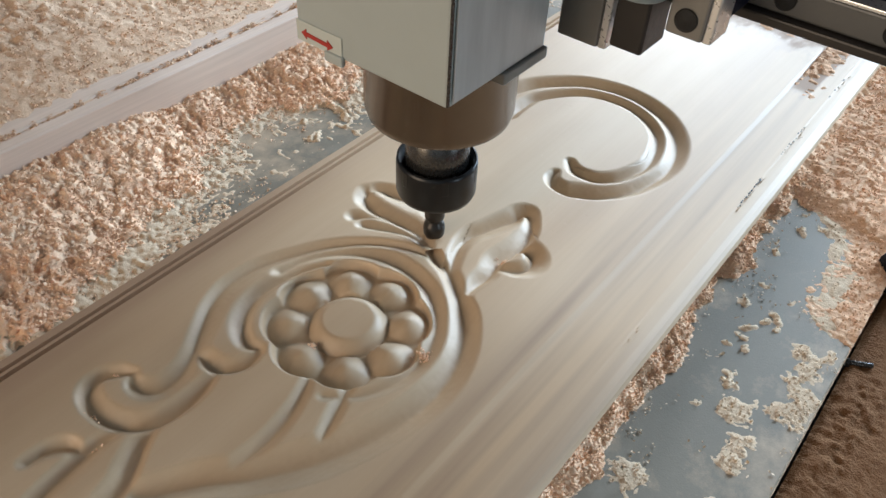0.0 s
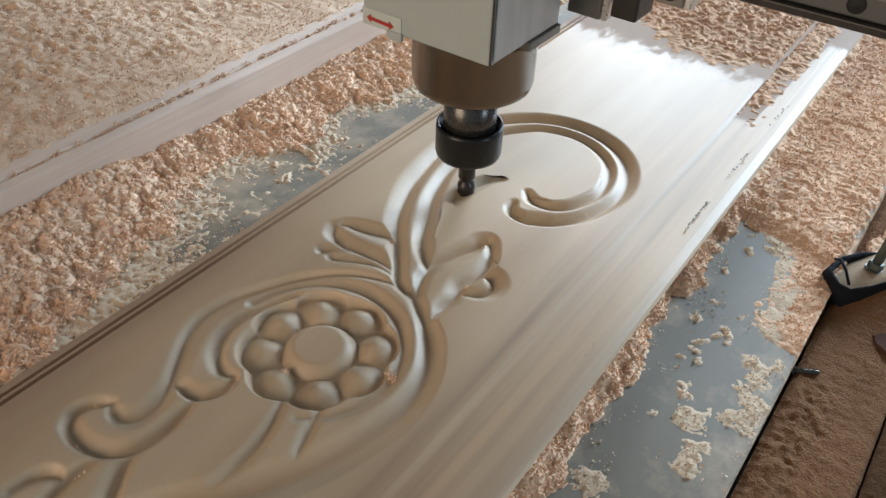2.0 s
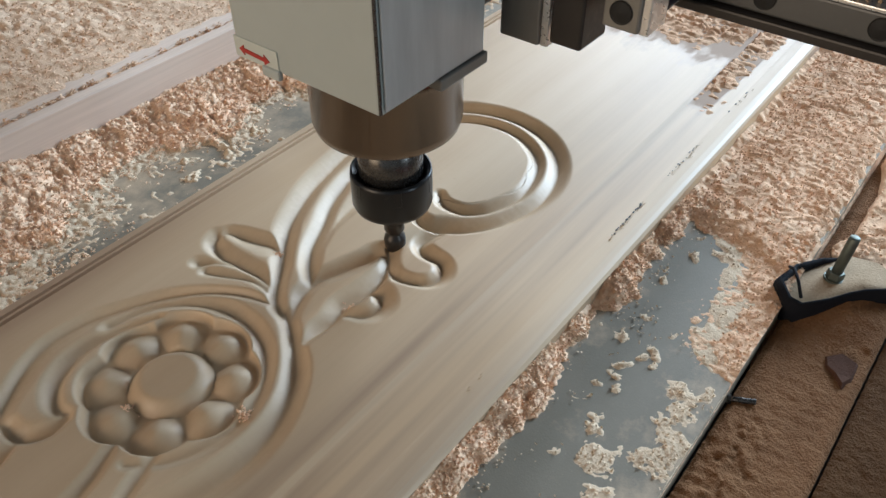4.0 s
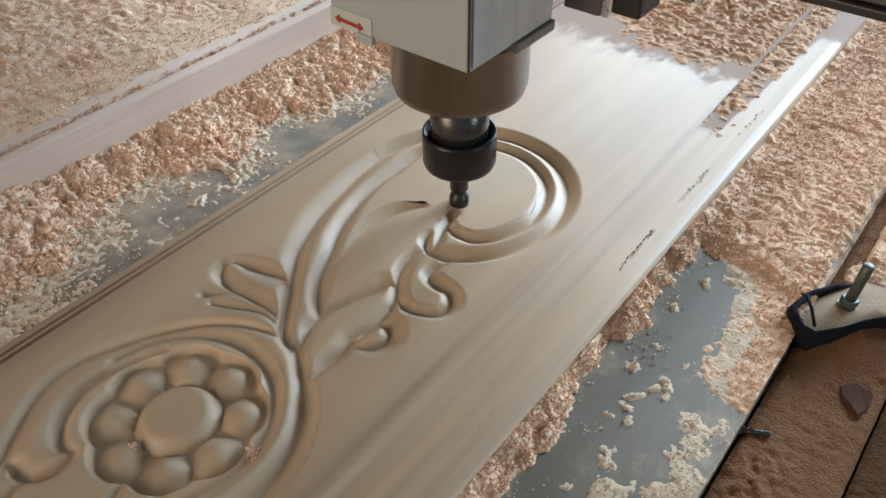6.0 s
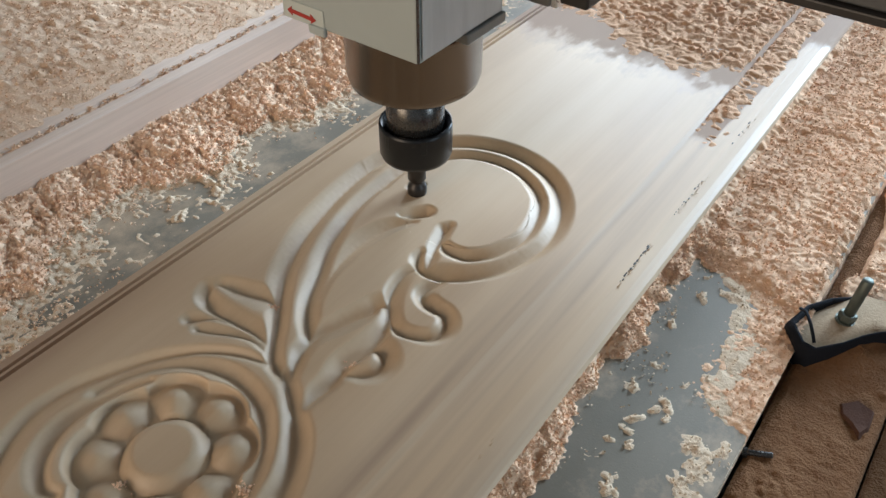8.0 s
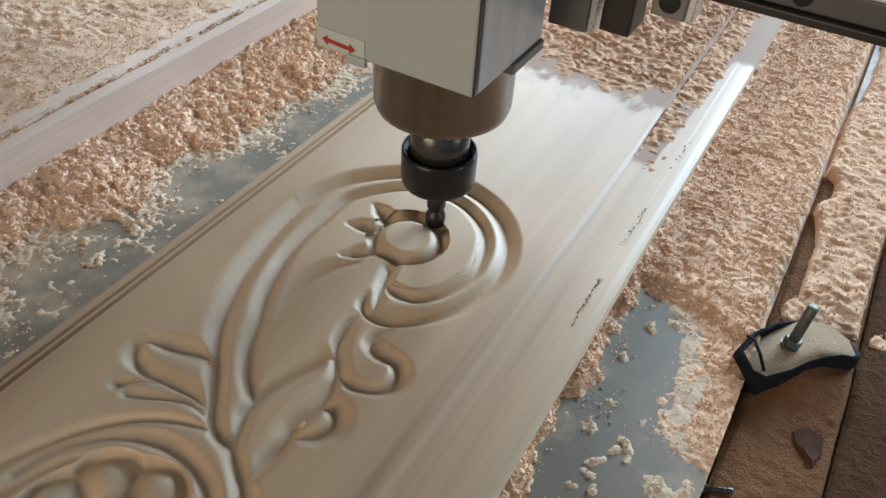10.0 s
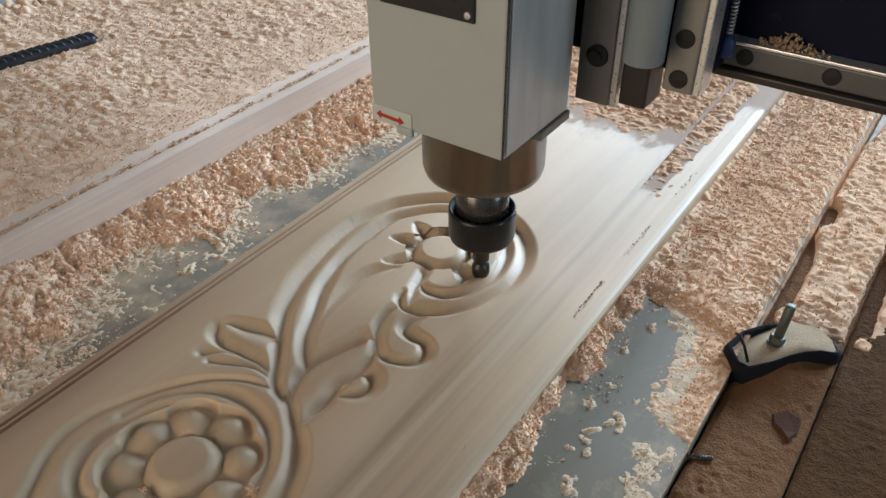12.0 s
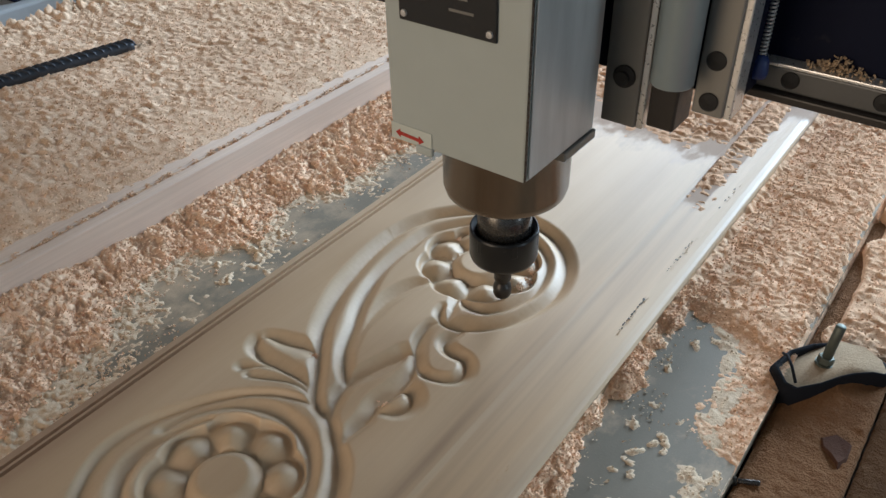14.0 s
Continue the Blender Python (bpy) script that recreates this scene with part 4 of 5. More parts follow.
def shavings(name, count, x0, x1, y0, y1, level, support, mat, label, seed, size=(0.0017, 0.0048)):
    """Loose curled chips on a dust sheet, one joined mesh."""
    rs = np.random.RandomState(seed)
    x, y = rs.uniform(x0, x1, count), rs.uniform(y0, y1, count)
    z = level(x, y)
    keep = z > support(x, y) - 0.0002
    x, y, z = x[keep], y[keep], z[keep]
    n = len(x)
    ln, wd = rs.uniform(*size, n), rs.uniform(0.0008, 0.0022, n)
    yaw, tip, roll, curl = rs.uniform(0, 6.283, n), rs.normal(0, 0.38, n), rs.normal(0, 0.42, n), rs.uniform(-0.8, 0.8, n)
    pts = []
    for s in (-1.0, -0.33, 0.33, 1.0):
        for w in (-1, 1):
            lx, ly, lz = ln * 0.5 * s, wd * 0.5 * w * (1 - 0.35 * abs(s)), ln * 0.45 * curl * (s * s - 0.5)
            ly, lz = ly * np.cos(roll) - lz * np.sin(roll), ly * np.sin(roll) + lz * np.cos(roll)
            lx, lz = lx * np.cos(tip) - lz * np.sin(tip), lx * np.sin(tip) + lz * np.cos(tip)
            pts.append(np.stack([x + lx * np.cos(yaw) - ly * np.sin(yaw), y + lx * np.sin(yaw) + ly * np.cos(yaw), z + lz + 0.0007], 1))
    verts = np.stack(pts, 1).reshape(-1, 3)
    base = np.arange(n)[:, None] * 8
    faces = np.concatenate([base + np.array(q) for q in ((0, 2, 3, 1), (2, 4, 5, 3), (4, 6, 7, 5))])
    ob = from_arrays(name, verts.tolist(), faces.tolist(), mat, False)
    tagged(ob, label, "wood shavings", kind="stuff")


low = lambda v: (lambda x, y: np.full_like(x, v))
shavings("shavings_pile", 44000, -0.477, -0.320, 0.10, 1.10, left_level, low(-0.0435), DUST, "curled peach wood shavings on the pile", 5)


def grain_level(x, y):
    """Where loose grains lie on the bed strip: dense by the pile, sparse by the panel."""
    need = np.interp(x - left_rim(x, y), [-0.01, 0.012, 0.035, 0.085], [0.28, 0.56, 0.80, 0.93]) - 0.40 * np.interp(y, [0.24, 0.36], [1, 0])
    return np.where(0.6 * lattice(x, y, 0.014, 101) + 0.4 * lattice(x, y, 0.0026, 102) > need, -0.0448, -1.0)


shavings("grains_on_bed", 13000, -0.435, -0.315, 0.10, 0.90, grain_level, low(-0.05), DUST_FINE, "fine beige wood grains on the grey bed", 21, (0.0006, 0.0020))
shavings("grains_on_bed", 5000, -0.036, 0.048, 0.25, 0.60, lambda x, y: np.where(right_level(x, y) > -0.0453, -1.0, smear_level(x, y)), low(-0.0447), DUST_THIN, "fine pale wood grains on the grey bed", 22, (0.0006, 0.0018))
shavings("shavings_on_stock", 24000, -0.93, -0.484, 0.12, 1.10, stock_level, lambda x, y: np.interp(x, [-0.514, -0.499, -0.478], [0.003, 0.0016, 0.0]), DUST_FINE, "small beige wood chips on the stock panel", 6, (0.0014, 0.0034))
shavings("shavings_drift", 14000, -0.0470, 0.048, 0.22, 1.20, right_level, low(-0.044), DUST_PALE, "curled peach wood shavings on the bed", 7, (0.0007, 0.0022))


def loose_level(x, y):
    """Where single grains lie on the bare bed: by the foot of the panel and round the smears."""
    need = np.interp(x, [-0.040, -0.025, 0.0, 0.046], [0.36, 0.66, 0.74, 0.62])
    return np.where(0.6 * lattice(x, y, 0.018, 104) + 0.4 * lattice(x, y, 0.004, 105) > need, -0.0448, -1.0)


shavings("grains_on_bed", 1600, -0.040, 0.048, 0.25, 0.58, loose_level, low(-0.05), DUST_THIN, "fine pale wood grains on the grey bed", 23, (0.0005, 0.0013))
shavings("shavings_foot", 8000, -0.0510, -0.020, 0.20, 0.60, right_level, low(-0.0445), DUST, "curled peach wood shavings along the panel", 17, (0.0010, 0.0032))
shavings("shavings_far_cover", 12000, 0.05, 0.34, 0.52, 1.25, far_strips_level, low(-0.0535), DUST_PALE, "curled peach wood shavings on the far strips", 18, (0.0008, 0.0024))
shavings("shavings_on_panel", 5000, -0.285, -0.060, 0.60, 1.20, panel_level, lambda x, y: np.where(x > -0.0868, 0.0002, 0.0020), DUST_ORANGE, "peach wood shavings on the panel", 9, (0.0010, 0.0028))



def moulding_top(x):
    return np.interp(x, [-0.5139, -0.5127, -0.5087, -0.5079, -0.4932, -0.4922, -0.4893, -0.4885, -0.4793], [0.0030, 0.0004, 0.0004, 0.0022, 0.0012, -0.0006, -0.0006, 0.0004, 0.0])


for row, (xa, xb) in enumerate(((-0.5142, -0.5080), (-0.4936, -0.4884))):
    shavings("shavings_in_moulding", 3600, xa, xb, 0.12, 1.10, lambda x, y: moulding_top(x) + 0.0034 * (lattice(x, y, 0.0042, 98) - 0.55), lambda x, y: moulding_top(x), DUST_FINE, "small beige crumbs lying in the moulding", 14 + row, (0.0012, 0.0030))


def splinters():
    """Torn fibres along the panel's planed edge."""
    rs = np.random.RandomState(12)
    bm = bmesh.new()
    for y0, y1, n in ((0.462, 0.512, 26), (0.548, 0.604, 22), (0.66, 0.70, 8), (0.30, 0.33, 5)):
        for k in range(n):
            y, x = rs.uniform(y0, y1), -0.0552 + rs.uniform(-0.0012, 0.0006)
            a, ln, w = rs.normal(0.5, 0.5), rs.uniform(0.0012, 0.0034), rs.uniform(0.0003, 0.0008)
            d, e = Vector((math.sin(a), math.cos(a), rs.uniform(0.1, 0.7))) * ln, Vector((math.cos(a), -math.sin(a), 0.2)) * w
            p = Vector((x, y, -0.0012))
            v = [bm.verts.new(q) for q in (p - e, p + e, p + d, p + Vector((0, 0, -0.0006)))]
            for q in ((0, 1, 2), (1, 3, 2), (3, 0, 2), (0, 3, 1)):
                bm.faces.new([v[i] for i in q])
    tagged(part("torn_fibre", bm, CUT, PANEL), "pale torn wood fibres along the edge", kind="stuff")
    # flattened dark lumps stand for the shade in the torn pits
    bm = bmesh.new()
    for y0, y1, n in ((0.462, 0.512, 20), (0.548, 0.604, 16), (0.64, 0.70, 6)):
        for k in range(n):
            y, x, r = rs.uniform(y0, y1), -0.0562 + rs.normal(0, 0.0005), rs.uniform(0.0004, 0.0010)
            bmesh.ops.create_icosphere(bm, subdivisions=1, radius=r, matrix=Matrix.Translation((x, y, -0.0009)) @ Matrix.Diagonal((0.7, 1.9, 0.35, 1)))
    tagged(part("edge_pit", bm, SLOT, PANEL), "dark torn pits along the edge", kind="stuff")


splinters()


def crumbs():
    """Small heaps of chips left in the carving."""
    rim_chips = [(C2[0] + 0.0415 * math.cos(radians(a)), C2[1] + 0.0415 * math.sin(radians(a)), 0.7 * r, n, 20 + k) for k, (a, r, n) in enumerate(((-28, 0.0045, 40), (-8, 0.0055, 60), (9, 0.0050, 50), (26, 0.0050, 50), (44, 0.0045, 40), (63, 0.0050, 46), (86, 0.0040, 30), (108, 0.0040, 30), (150, 0.0035, 24)))]
    for x, y, r, n, seed in ((-0.1382, 0.2280, 0.0040, 60, 1), (-0.1896, 0.1924, 0.0030, 34, 2), (-0.1778, 0.1694, 0.0026, 24, 3), (-0.1615, 0.1706, 0.0030, 30, 4), (-0.2500, 0.1073, 0.0040, 34, 5), (-0.2409, 0.0848, 0.0040, 34, 6), (-0.2189, 0.0783, 0.0040, 40, 7), (-0.2168, 0.3247, 0.0024, 18, 8), (-0.1486, 0.3185, 0.0030, 26, 9), *rim_chips):
        i, j = np.searchsorted(gx, x), np.searchsorted(gy, y)
        rs = np.random.RandomState(seed)
        bm = bmesh.new()
        for k in range(n):
            dx, dy = rs.normal(0, r * 0.5, 2)
            ii, jj = min(max(np.searchsorted(gx, x + dx), 0), len(gx) - 1), min(max(np.searchsorted(gy, y + dy), 0), len(gy) - 1)
            if HH[jj, ii] > -0.0026:
                continue
            p = Vector((x + dx, y + dy, float(HH[jj, ii]) + rs.uniform(0, 0.0012)))
            a, ln = rs.uniform(0, 6.28), rs.uniform(0.0006, 0.0017)
            d, e = Vector((math.cos(a), math.sin(a), rs.uniform(-0.3, 0.6))) * ln, Vector((-math.sin(a), math.cos(a), rs.uniform(-0.5, 0.5))) * rs.uniform(0.0003, 0.0008)
            v = [bm.verts.new(q) for q in (p - e, p + e, p + d + e * 0.6, p + d - e * 0.6, p + d * 0.5 + Vector((0, 0, 0.0006)))]
            for q in ((0, 1, 4), (1, 2, 4), (2, 3, 4), (3, 0, 4), (0, 3, 2, 1)):
                bm.faces.new([v[m] for m in q])
        tagged(part("chip_heap", bm, DUST), "tiny heap of orange wood chips in the carving", "wood chips", "chip heaps in the carving", "stuff")


crumbs()


# ---- the router head, its origin at the cutter's tip ----
def spindle_head():
    thing = tagged(new("spindle"), "grey square router spindle with black collet nut and cutter", "router spindle")
    part("housing", box_bm(-0.0490, 0.0480, -0.0565, 0.0215, 0.1450, 0.47, bevel=0.0018), PAINT, thing)
    part("side_cover", box_bm(0.0483, 0.0496, -0.0540, 0.0205, 0.1475, 0.47, bevel=0.0006), SIDE, thing, "scuffed brushed aluminium side cover")
    part("corner_seam", box_bm(0.0476, 0.0489, -0.0572, -0.0558, 0.1465, 0.47, bevel=0.0003), NECK, thing)
    part("base_flange", box_bm(0.022, 0.0512, -0.016, 0.0225, 0.1405, 0.1470, bevel=0.001), RAIL, thing)
    plate = part("name_plate", box_bm(-0.0370, 0.0280, -0.0583, -0.0563, 0.2240, 0.2940, bevel=0.001), BLACK, thing, "black name plate with screws")
    for x in (-0.033, 0.024):
        for z in (0.2285, 0.2895):
            part("screw", lathe([(0, 0.0), (0.0021, 0.0), (0.0019, 0.0010), (0, 0.0012)], 14), RAIL_EDGE, plate).matrix_local = pose(x, -0.0583, z, 90, 0, 0)
    for i in range(3):
        part("print_bar", box_bm(-0.002, 0.014 - 0.004 * (i % 2), -0.0587, -0.0582, 0.236 + 0.007 * i, 0.2375 + 0.007 * i), RAIL, plate)
    sticker = part("sticker", box_bm(-0.0488, -0.0175, -0.0573, -0.0564, 0.1458, 0.1570, bevel=0.0004), STICKER, thing, "pale sticker with red double arrow")
    bm = bmesh.new()
    outline = [(-0.0450, 0.1510), (-0.0415, 0.1537), (-0.0415, 0.1520), (-0.0270, 0.1512), (-0.0270, 0.1529), (-0.0232, 0.1500), (-0.0270, 0.1474), (-0.0270, 0.1490), (-0.0415, 0.1498), (-0.0415, 0.1482)]
    front = [bm.verts.new((x, -0.0578, z)) for x, z in outline]
    back = [bm.verts.new((x, -0.0572, z)) for x, z in outline]
    bm.faces.new(front)
    bm.faces.new(back[::-1])
    for i in range(len(front)):
        j = (i + 1) % len(front)
        bm.faces.new((front[j], front[i], back[i], back[j]))
    bmesh.ops.recalc_face_normals(bm, faces=bm.faces[:])
    part("arrow", bm, RED, sticker, "red printed double arrow")
    part("clip", box_bm(-0.0290, -0.0165, -0.0587, -0.0555, 0.1415, 0.1472, bevel=0.0012), PAINT, thing)
    part("nose", lathe([(0, 0.0945), (0.029, 0.0945), (0.0370, 0.0955), (0.0410, 0.0985), (0.0424, 0.1035), (0.0424, 0.1345), (0.0430, 0.1355), (0.0438, 0.1365), (0.0438, 0.1449), (0, 0.1449)], 72), NOSE, thing, "polished steel nose, reflected brown put into its colour", True)
    part("shaft_collar", lathe([(0, 0.0600), (0.0186, 0.0600), (0.0192, 0.0610), (0.0192, 0.0850), (0.0178, 0.0860), (0.0178, 0.0950), (0, 0.0950)], 48), NECK, thing, "dark steel shaft collar", True)
    nut = part("collet_nut", lathe([(0, 0.0368), (0.0120, 0.0368), (0.0205, 0.0374), (0.0236, 0.0395), (0.0246, 0.0425), (0.0246, 0.0620), (0.0242, 0.0648), (0.0228, 0.0650), (0.0214, 0.0610), (0, 0.0610)], 64), NUT, thing, "black collet nut", True)
    for k in range(6):
        a = k * 60 + 20
        part("nut_slot", box_bm(0.0230, 0.0247, -0.0022, 0.0022, 0.0530, 0.0635, bevel=0.0004), NUT, nut).matrix_local = pose(0, 0, 0, 0, 0, a)
    part("cutter", lathe([(0, -0.0012), (0.0030, -0.0006), (0.0056, 0.0014), (0.0068, 0.0042), (0.0070, 0.0090), (0.0064, 0.0120), (0.0048, 0.0140), (0.0046, 0.0160), (0.0064, 0.0176), (0.0066, 0.0400), (0, 0.0400)], 40), BIT, thing, "dark round-nosed carbide cutter", True)
    return thing


SPINDLE = spindle_head()


def carriage():
    """The slide behind the spindle, its origin under the cutter."""
    thing = tagged(new("z_carriage"), "steel slide with two drilled vertical rails behind the spindle", "machine carriage")
    part("back_plate", box_bm(-0.062, 0.122, 0.066, 0.096, 0.165, 0.60, bevel=0.002), BEAM, thing, "dark blue painted back plate")
    part("mount", box_bm(-0.050, 0.030, 0.023, 0.060, 0.150, 0.60, bevel=0.002), BLOCK, thing)

    def rail(x0, x1, z0, holes):
        r = part("rail", box_bm(x0, x1, 0.044, 0.0655, z0, 0.60, bevel=0.0012), RAIL, thing, "drilled ground steel rail")
        part("rail_edge", box_bm(x1 - 0.0005, x1 + 0.0042, 0.0462, 0.0650, z0 - 0.0005, 0.60, bevel=0.0008), RAIL_EDGE, r, "bright ground rail edge")
        # dark discs laid on the face paint the shade in each hole
        for z in holes:
            h = part("bolt_hole", lathe([(0, 0), (0.0046, 0), (0.0058, 0.0006), (0.0058, 0.0), (0.0, 0.0012)], 28), HOLE, r)
            h.matrix_local = pose((x0 + x1) / 2, 0.0437, z, 90, 0, 0)

    rail(0.0430, 0.0670, 0.1400, (0.234, 0.294))
    part("rail_screw", lathe([(0, -0.004), (0.0068, -0.004), (0.0072, -0.0034), (0.0072, 0.0), (0.0045, 0.0012), (0.0045, 0.004), (0, 0.004)], 24), HOLE, thing, "black socket screw").matrix_local = pose(0.0565, 0.0420, 0.1735, 90, 0, 0)
    rail(0.1010, 0.1200, 0.1620, (0.1710, 0.1965, 0.2465, 0.2965))
    part("slider_block", box_bm(0.0755, 0.0935, 0.040, 0.066, 0.1465, 0.60, bevel=0.0015), BLOCK, thing, "dark slider block")
    part("tube", lathe([(0, 0.1845), (0.0118, 0.1845), (0.0124, 0.1855), (0.0124, 0.60), (0, 0.60)], 40, centre=(0.0925, 0.0275, 0)), CYL, thing, "grey-green steel tube", True)
    turns = [(0.124 + 0.0020 * math.cos(k * 0.7), 0.085 + 0.0020 * math.sin(k * 0.7), 0.1885 + 0.00026 * k) for k in range(420)]
    part("spring", tube(turns, 0.0007, 5), RAIL_EDGE, thing, "thin coiled steel spring", True)
    part("spring_foot", lathe([(0, 0.175), (0.0050, 0.175), (0.0056, 0.178), (0.0050, 0.185), (0.003, 0.189), (0, 0.189)], 24, centre=(0.124, 0.085, 0)), BLUE, thing, "blue plastic spring foot", True)
    part("cable_guard", box_bm(0.1095, 0.1190, 0.066, 0.096, 0.160, 0.30, bevel=0.003), BLOCK, thing)
    return thing


CARRIAGE = carriage()


def gantry():
    """The cross beam that travels along the bed with the spindle."""
    thing = tagged(new("gantry"), "dark navy gantry beam with drilled steel rail", "machine gantry")
    part("beam", box_bm(-1.12, 0.62, 0.1180, 0.30, 0.156, 0.60, bevel=0.003), BEAM, thing)
    part("lower_lip", box_bm(-1.12, 0.62, 0.1010, 0.1178, 0.1540, 0.1596, bevel=0.0012), BLOCK, thing)
    rail = part("rail", box_bm(-1.10, 0.60, 0.1060, 0.1176, 0.1600, 0.1750, bevel=0.0012), CROSS_RAIL, thing, "drilled ground steel rail")
    part("rail_edge", box_bm(-1.10, 0.60, 0.1052, 0.1172, 0.1754, 0.1776, bevel=0.0006), RAIL_EDGE, rail, "bright ground rail edge")
    # bolt holes as dark discs, their shade painted onto the rail
    for k in range(30):
        h = part("bolt_hole", lathe([(0, 0), (0.0046, 0), (0.0056, 0.0006), (0.0056, 0.0), (0.0, 0.0012)], 24), HOLE, rail)
        h.matrix_local = pose(-1.032 + 0.054 * k, 0.1057, 0.1682, 90, 0, 0)
    rs = np.random.RandomState(31)
    bm = bmesh.new()
    for k in range(150):
        x, y = rs.normal(0.018, 0.0085), rs.uniform(0.1060, 0.1172)
        high = 0.008 * math.exp(-((x - 0.018) / 0.011) ** 2) * rs.uniform(0.0, 1.0)
        m = Matrix.Translation((x, y, 0.1784 + high)) @ Euler(rs.uniform(0, 6.28, 3)).to_matrix().to_4x4() @ Matrix.Diagonal((rs.uniform(0.0010, 0.0026), rs.uniform(0.0008, 0.0018), 0.0006, 1))
        bmesh.ops.create_cube(bm, size=1, matrix=m)
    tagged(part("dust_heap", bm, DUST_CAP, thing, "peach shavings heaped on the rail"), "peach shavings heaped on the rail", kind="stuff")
    for x in (-1.12, 0.54):
        part("post", box_bm(x, x + 0.08, 0.12, 0.30, -0.10 if x > 0 else 0.0082, 0.1555, bevel=0.003), BEAM, thing)
    return thing


GANTRY = gantry()


# ---- small things on the bed ----
def clamp():
    thing = tagged(new("clamp"), "black rubber strap clamp with a zinc bolt, dusted over", "clamp")
    bm = bmesh.new()
    outer = [(0.0373, 0.5360), (0.0425, 0.5570), (0.0539, 0.5790), (0.0706, 0.5990), (0.0893, 0.6030), (0.1039, 0.5950), (0.1106, 0.5830), (0.1075, 0.5750), (0.0997, 0.5690), (0.0893, 0.5600), (0.0810, 0.5500), (0.0716, 0.5350), (0.0581, 0.5190), (0.0498, 0.5200)]
    n = len(outer)
    cx, cy = 0.0727, 0.561
    rings = []
    for k, (s, z) in enumerate(((1.0, -0.0560), (1.02, -0.0450), (1.02, -0.0385), (0.98, -0.0350), (0.93, -0.0344), (0.90, -0.0400), (0.88, -0.0470))):
        rings.append([bm.verts.new((cx + s * (x - cx), cy + s * (y - cy), max(z - 0.0085 * min(max((y - 0.569) / 0.022, 0), 1) * (k > 0), -0.055))) for x, y in outer])
    for a, b in zip(rings, rings[1:]):
        for i in range(n):
            j = (i + 1) % n
            bm.faces.new((a[i], a[j], b[j], b[i]))
    bm.faces.new(rings[-1])
    bmesh.ops.recalc_face_normals(bm, faces=bm.faces[:])
    part("strap", bm, RUBBER, thing, "black rubber strap", True)
    bm = bmesh.new()
    rings = []
    for s, z in ((0.905, -0.0405), (0.84, -0.0400), (0.66, -0.0385), (0.35, -0.0370)):
        rings.append([bm.verts.new((cx + s * (x - cx), cy + s * (y - cy), z - 0.0042 * min(max((0.072 - x) / 0.022, 0), 1) * s + 0.0018 * (lattice(np.array([x * s]), np.array([y * s]), 0.006, 5)[0] - 0.5))) for x, y in outer])
    for a, b in zip(rings, rings[1:]):
        for i in range(n):
            j = (i + 1) % n
            bm.faces.new((a[i], a[j], b[j], b[i]))
    bm.faces.new(rings[-1])
    bmesh.ops.recalc_face_normals(bm, faces=bm.faces[:])
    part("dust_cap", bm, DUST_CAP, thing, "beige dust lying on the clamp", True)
    lean = pose(0.0675, 0.5620, -0.0330, -4, 3, 0)
    part("bolt", lathe([(0, -0.007), (0.0036, -0.007), (0.0036, 0.0300), (0.0030, 0.0310), (0, 0.0310)], 24), ZINC, thing, "zinc-plated threaded bolt", True).matrix_local = lean
    nut = lathe([(0, -0.004), (0.0054, -0.004), (0.0058, -0.003), (0.0058, 0.0010), (0.0052, 0.0016), (0.0036, 0.0016)], 6)
    part("nut", nut, ZINC, thing, "zinc-plated hexagon nut").matrix_local = lean
    part("washer", lathe([(0, -0.0056), (0.0066, -0.0056), (0.0066, -0.0040), (0.0, -0.0040)], 28), ZINC, thing).matrix_local = lean
    part("wire", tube([(0.0404, 0.550, -0.034), (0.0446, 0.542, -0.0275), (0.0508, 0.533, -0.0285), (0.057, 0.525, -0.034)], 0.0011, 8), RUBBER, thing, "bent black wire", True)


clamp()


def slot_bolt():
    thing = tagged(new("slot_bolt"), "small dark steel bolt lying in the bed slot", "bolt")
    ob = part("shank", lathe([(0, 0), (0.0016, 0), (0.0018, 0.0006), (0.0018, 0.0130), (0.0015, 0.0136), (0, 0.0136)], 20), NECK, thing, "", True)
    ob.matrix_local = pose(0.0520, 0.4365, -0.0535, 0, 82, 22)
    head = part("head", lathe([(0, 0), (0.0028, 0), (0.0031, 0.0005), (0.0031, 0.0026), (0, 0.0026)], 6), NECK, thing)
    head.matrix_local = pose(0.0492, 0.4352, -0.0540, 0, 82, 22)


slot_bolt()


def wood_scrap():
    bm = bmesh.new()
    base = [(0.0825, 0.5050), (0.0865, 0.4950), (0.0945, 0.4910), (0.1025, 0.4820), (0.1065, 0.4930), (0.1055, 0.5110), (0.0925, 0.5150)]
    low_ring = [bm.verts.new((x, y, -0.0560)) for x, y in base]
    top = [bm.verts.new((0.0955 + 0.72 * (x - 0.0955), 0.500 + 0.72 * (y - 0.500), -0.0500 + 0.0015 * math.sin(40 * x + 90 * y))) for x, y in base]
    for i in range(len(base)):
        j = (i + 1) % len(base)
        bm.faces.new((low_ring[i], low_ring[j], top[j], top[i]))
    bm.faces.new(top)
    bmesh.ops.recalc_face_normals(bm, faces=bm.faces[:])
    ob = part("wood_scrap", bm, BROWN)
    tagged(ob, "dark brown broken wood scrap on the dusty strip", "wood scrap")


wood_scrap()


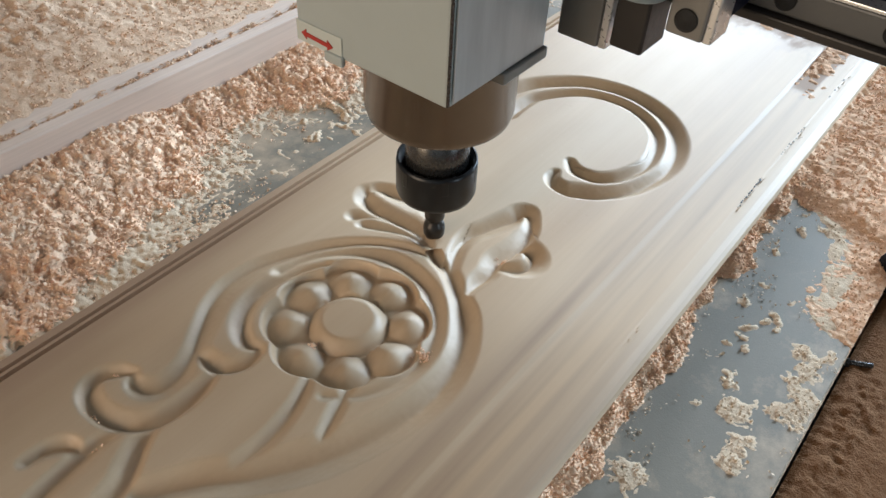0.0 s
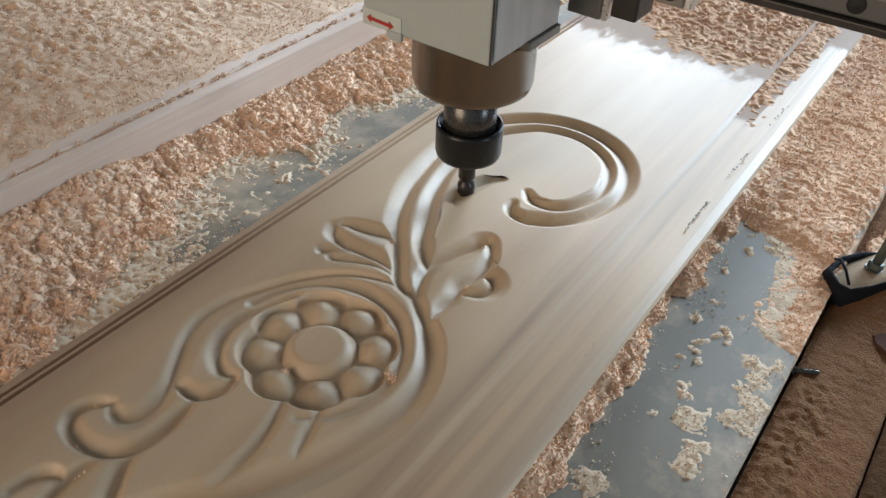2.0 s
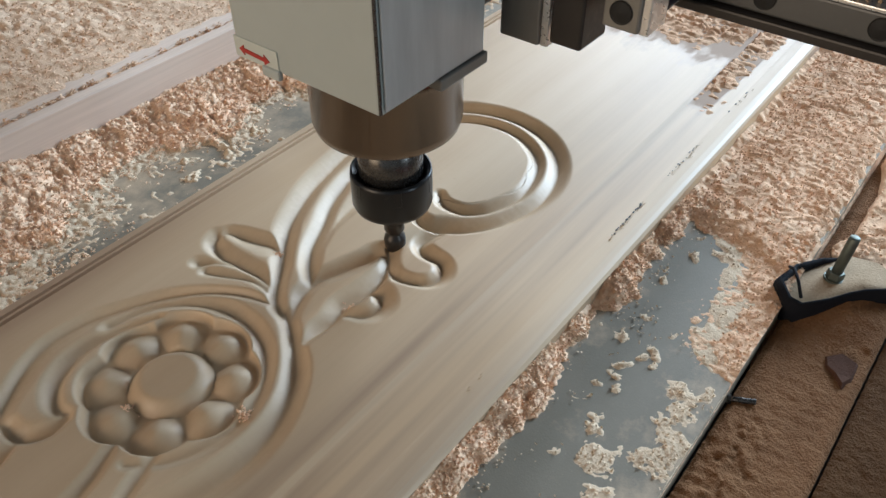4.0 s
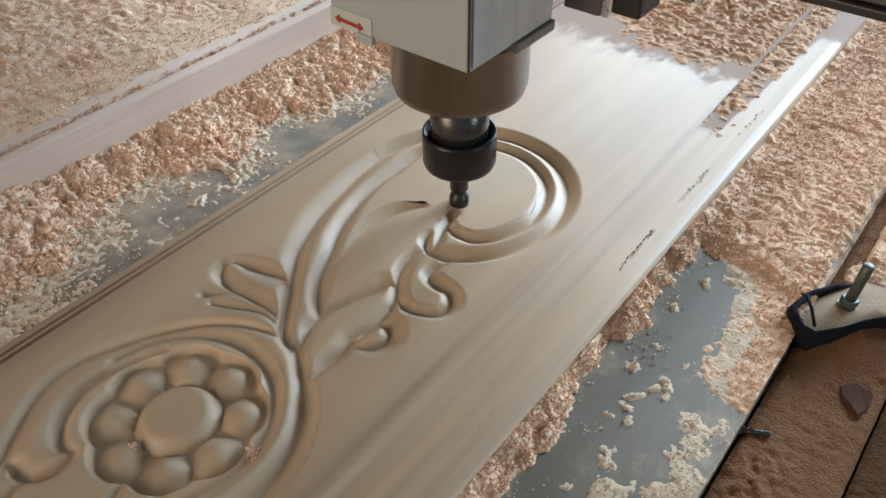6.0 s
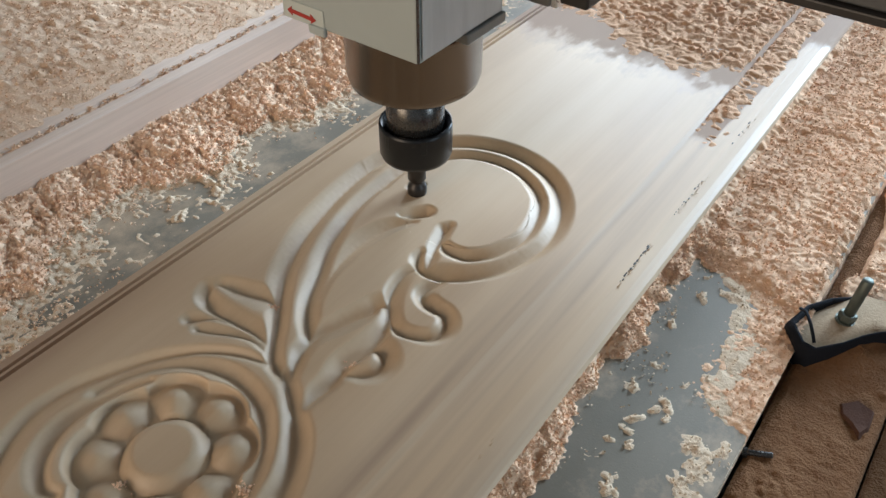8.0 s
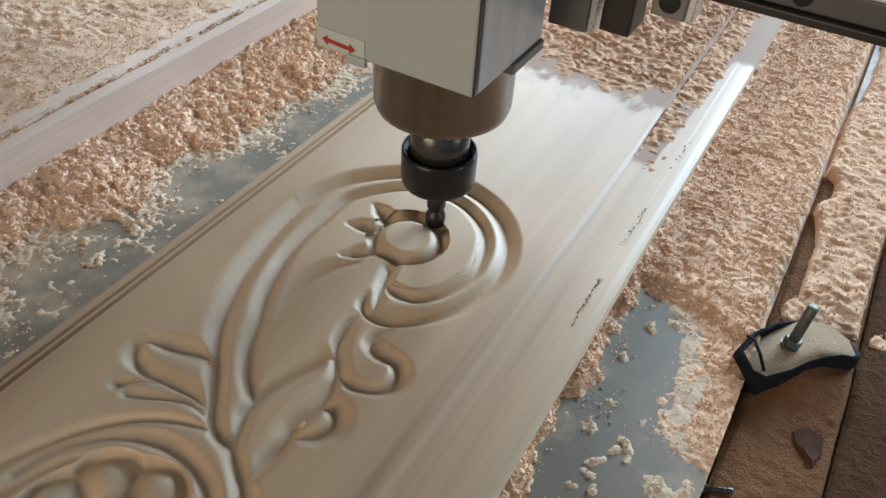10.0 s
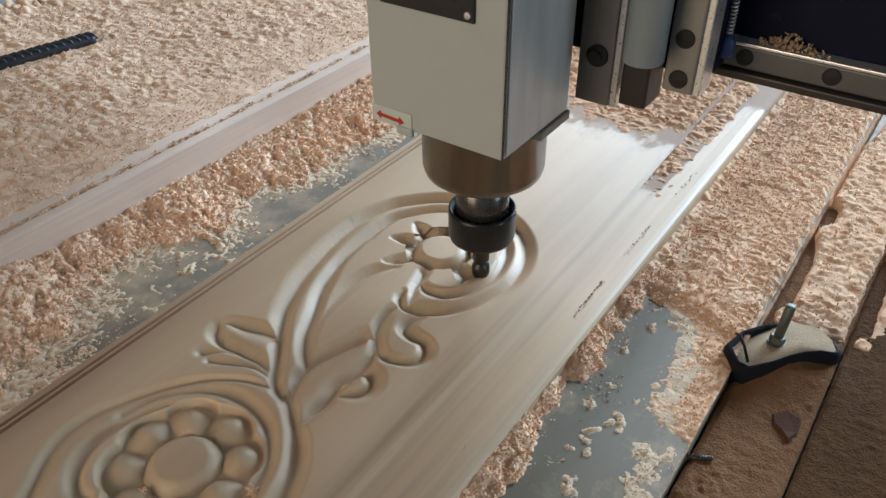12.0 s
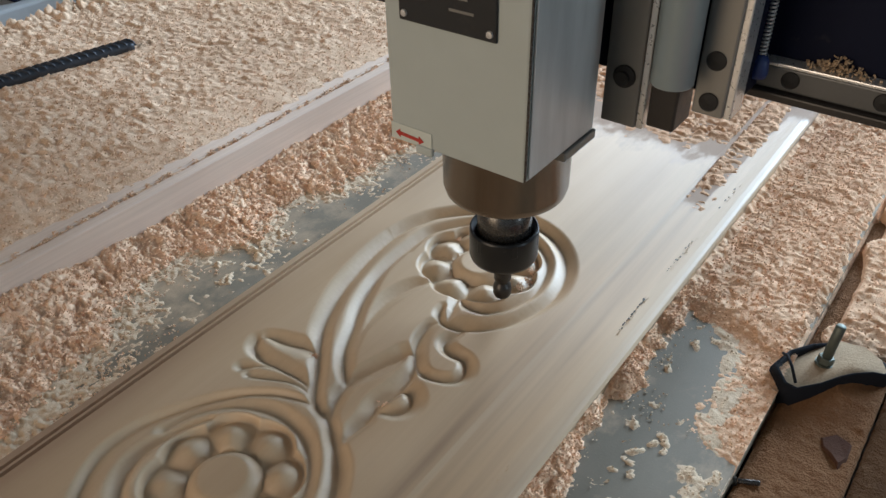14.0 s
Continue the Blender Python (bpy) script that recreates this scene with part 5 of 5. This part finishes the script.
def rebar():
    pts = [(-0.808 + 0.050 * (k / 60), 0.305 + 0.262 * (k / 60), 0.0140) for k in range(61)]
    bar = tube(pts, 0.0078, 14)
    for k in range(28):
        y = 0.308 + k * 0.0094
        x = -0.808 + 0.050 * (y - 0.305) / 0.262
        tube([(x - 0.0074, y - 0.0050, 0.0150), (x - 0.0058, y - 0.003, 0.0198), (x, y + 0.0008, 0.0225), (x + 0.0058, y + 0.0044, 0.0198), (x + 0.0074, y + 0.006, 0.0150)], 0.0017, 5, bar)
    tagged(part("rebar", bar, REBAR, None, "", True), "ribbed dark steel rebar lying on the sawdust", "rebar")


rebar()


def red_guard():
    thing = tagged(new("red_guard"), "red painted steel guard beside the bed", "machine guard")
    part("guard_box", box_bm(0.1690, 0.32, 0.10, 0.492, -0.060, -0.044, bevel=0.003), REDPAINT, thing)


red_guard()

# ---- what moves: cutter tip by time; the slide follows it across, the gantry along ----
TIP = [
    (0, -0.1963, 0.3076, -0.003), (0.5, -0.2319, 0.4098, -0.0045), (1, -0.2266, 0.4257, -0.006), (1.5, -0.2111, 0.3636, -0.001), (2, -0.2106, 0.4071, -0.006),
    (2.5, -0.2108, 0.3754, -0.006), (3, -0.1644, 0.4068, -0.001), (3.5, -0.1398, 0.3832, -0.0045), (4, -0.1618, 0.3757, -0.0055), (4.2, -0.154, 0.4136, -0.0047),
    (5.2, -0.1701, 0.4304, -0.0045), (6, -0.1771, 0.4538, -0.0045), (6.5, -0.2094, 0.446, -0.0045), (7, -0.2086, 0.4468, -0.0025), (7.2, -0.2351, 0.4785, -0.0055),
    (8.2, -0.2103, 0.4615, -0.005), (9.3, -0.2085, 0.4806, -0.006), (9.5, -0.1809, 0.4591, -0.006), (10, -0.1752, 0.502, -0.006), (10.5, -0.1983, 0.4919, -0.0043),
]
TIP += [
    (11, -0.1507, 0.4647, 0.003), (11.5, -0.1476, 0.4593, -0.004), (12, -0.1376, 0.467, -0.0043), (12.5, -0.1663, 0.5189, -0.0031), (13, -0.2229, 0.4876, -0.0032),
    (13.5, -0.1982, 0.4339, -0.004), (14, -0.1448, 0.452, -0.0022),
]


def motions():
    walk(SPINDLE, [(t, pose(x, y, z)) for t, x, y, z in TIP])
    walk(CARRIAGE, [(t, pose(x, y, 0)) for t, x, y, z in TIP])
    walk(GANTRY, [(t, pose(0, y, 0)) for t, x, y, z in TIP])
    # each plug drops out of view inside the board as the cutter passes
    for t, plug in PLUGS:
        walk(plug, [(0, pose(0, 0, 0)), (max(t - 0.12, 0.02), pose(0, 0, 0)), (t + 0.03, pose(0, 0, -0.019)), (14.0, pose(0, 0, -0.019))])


motions()
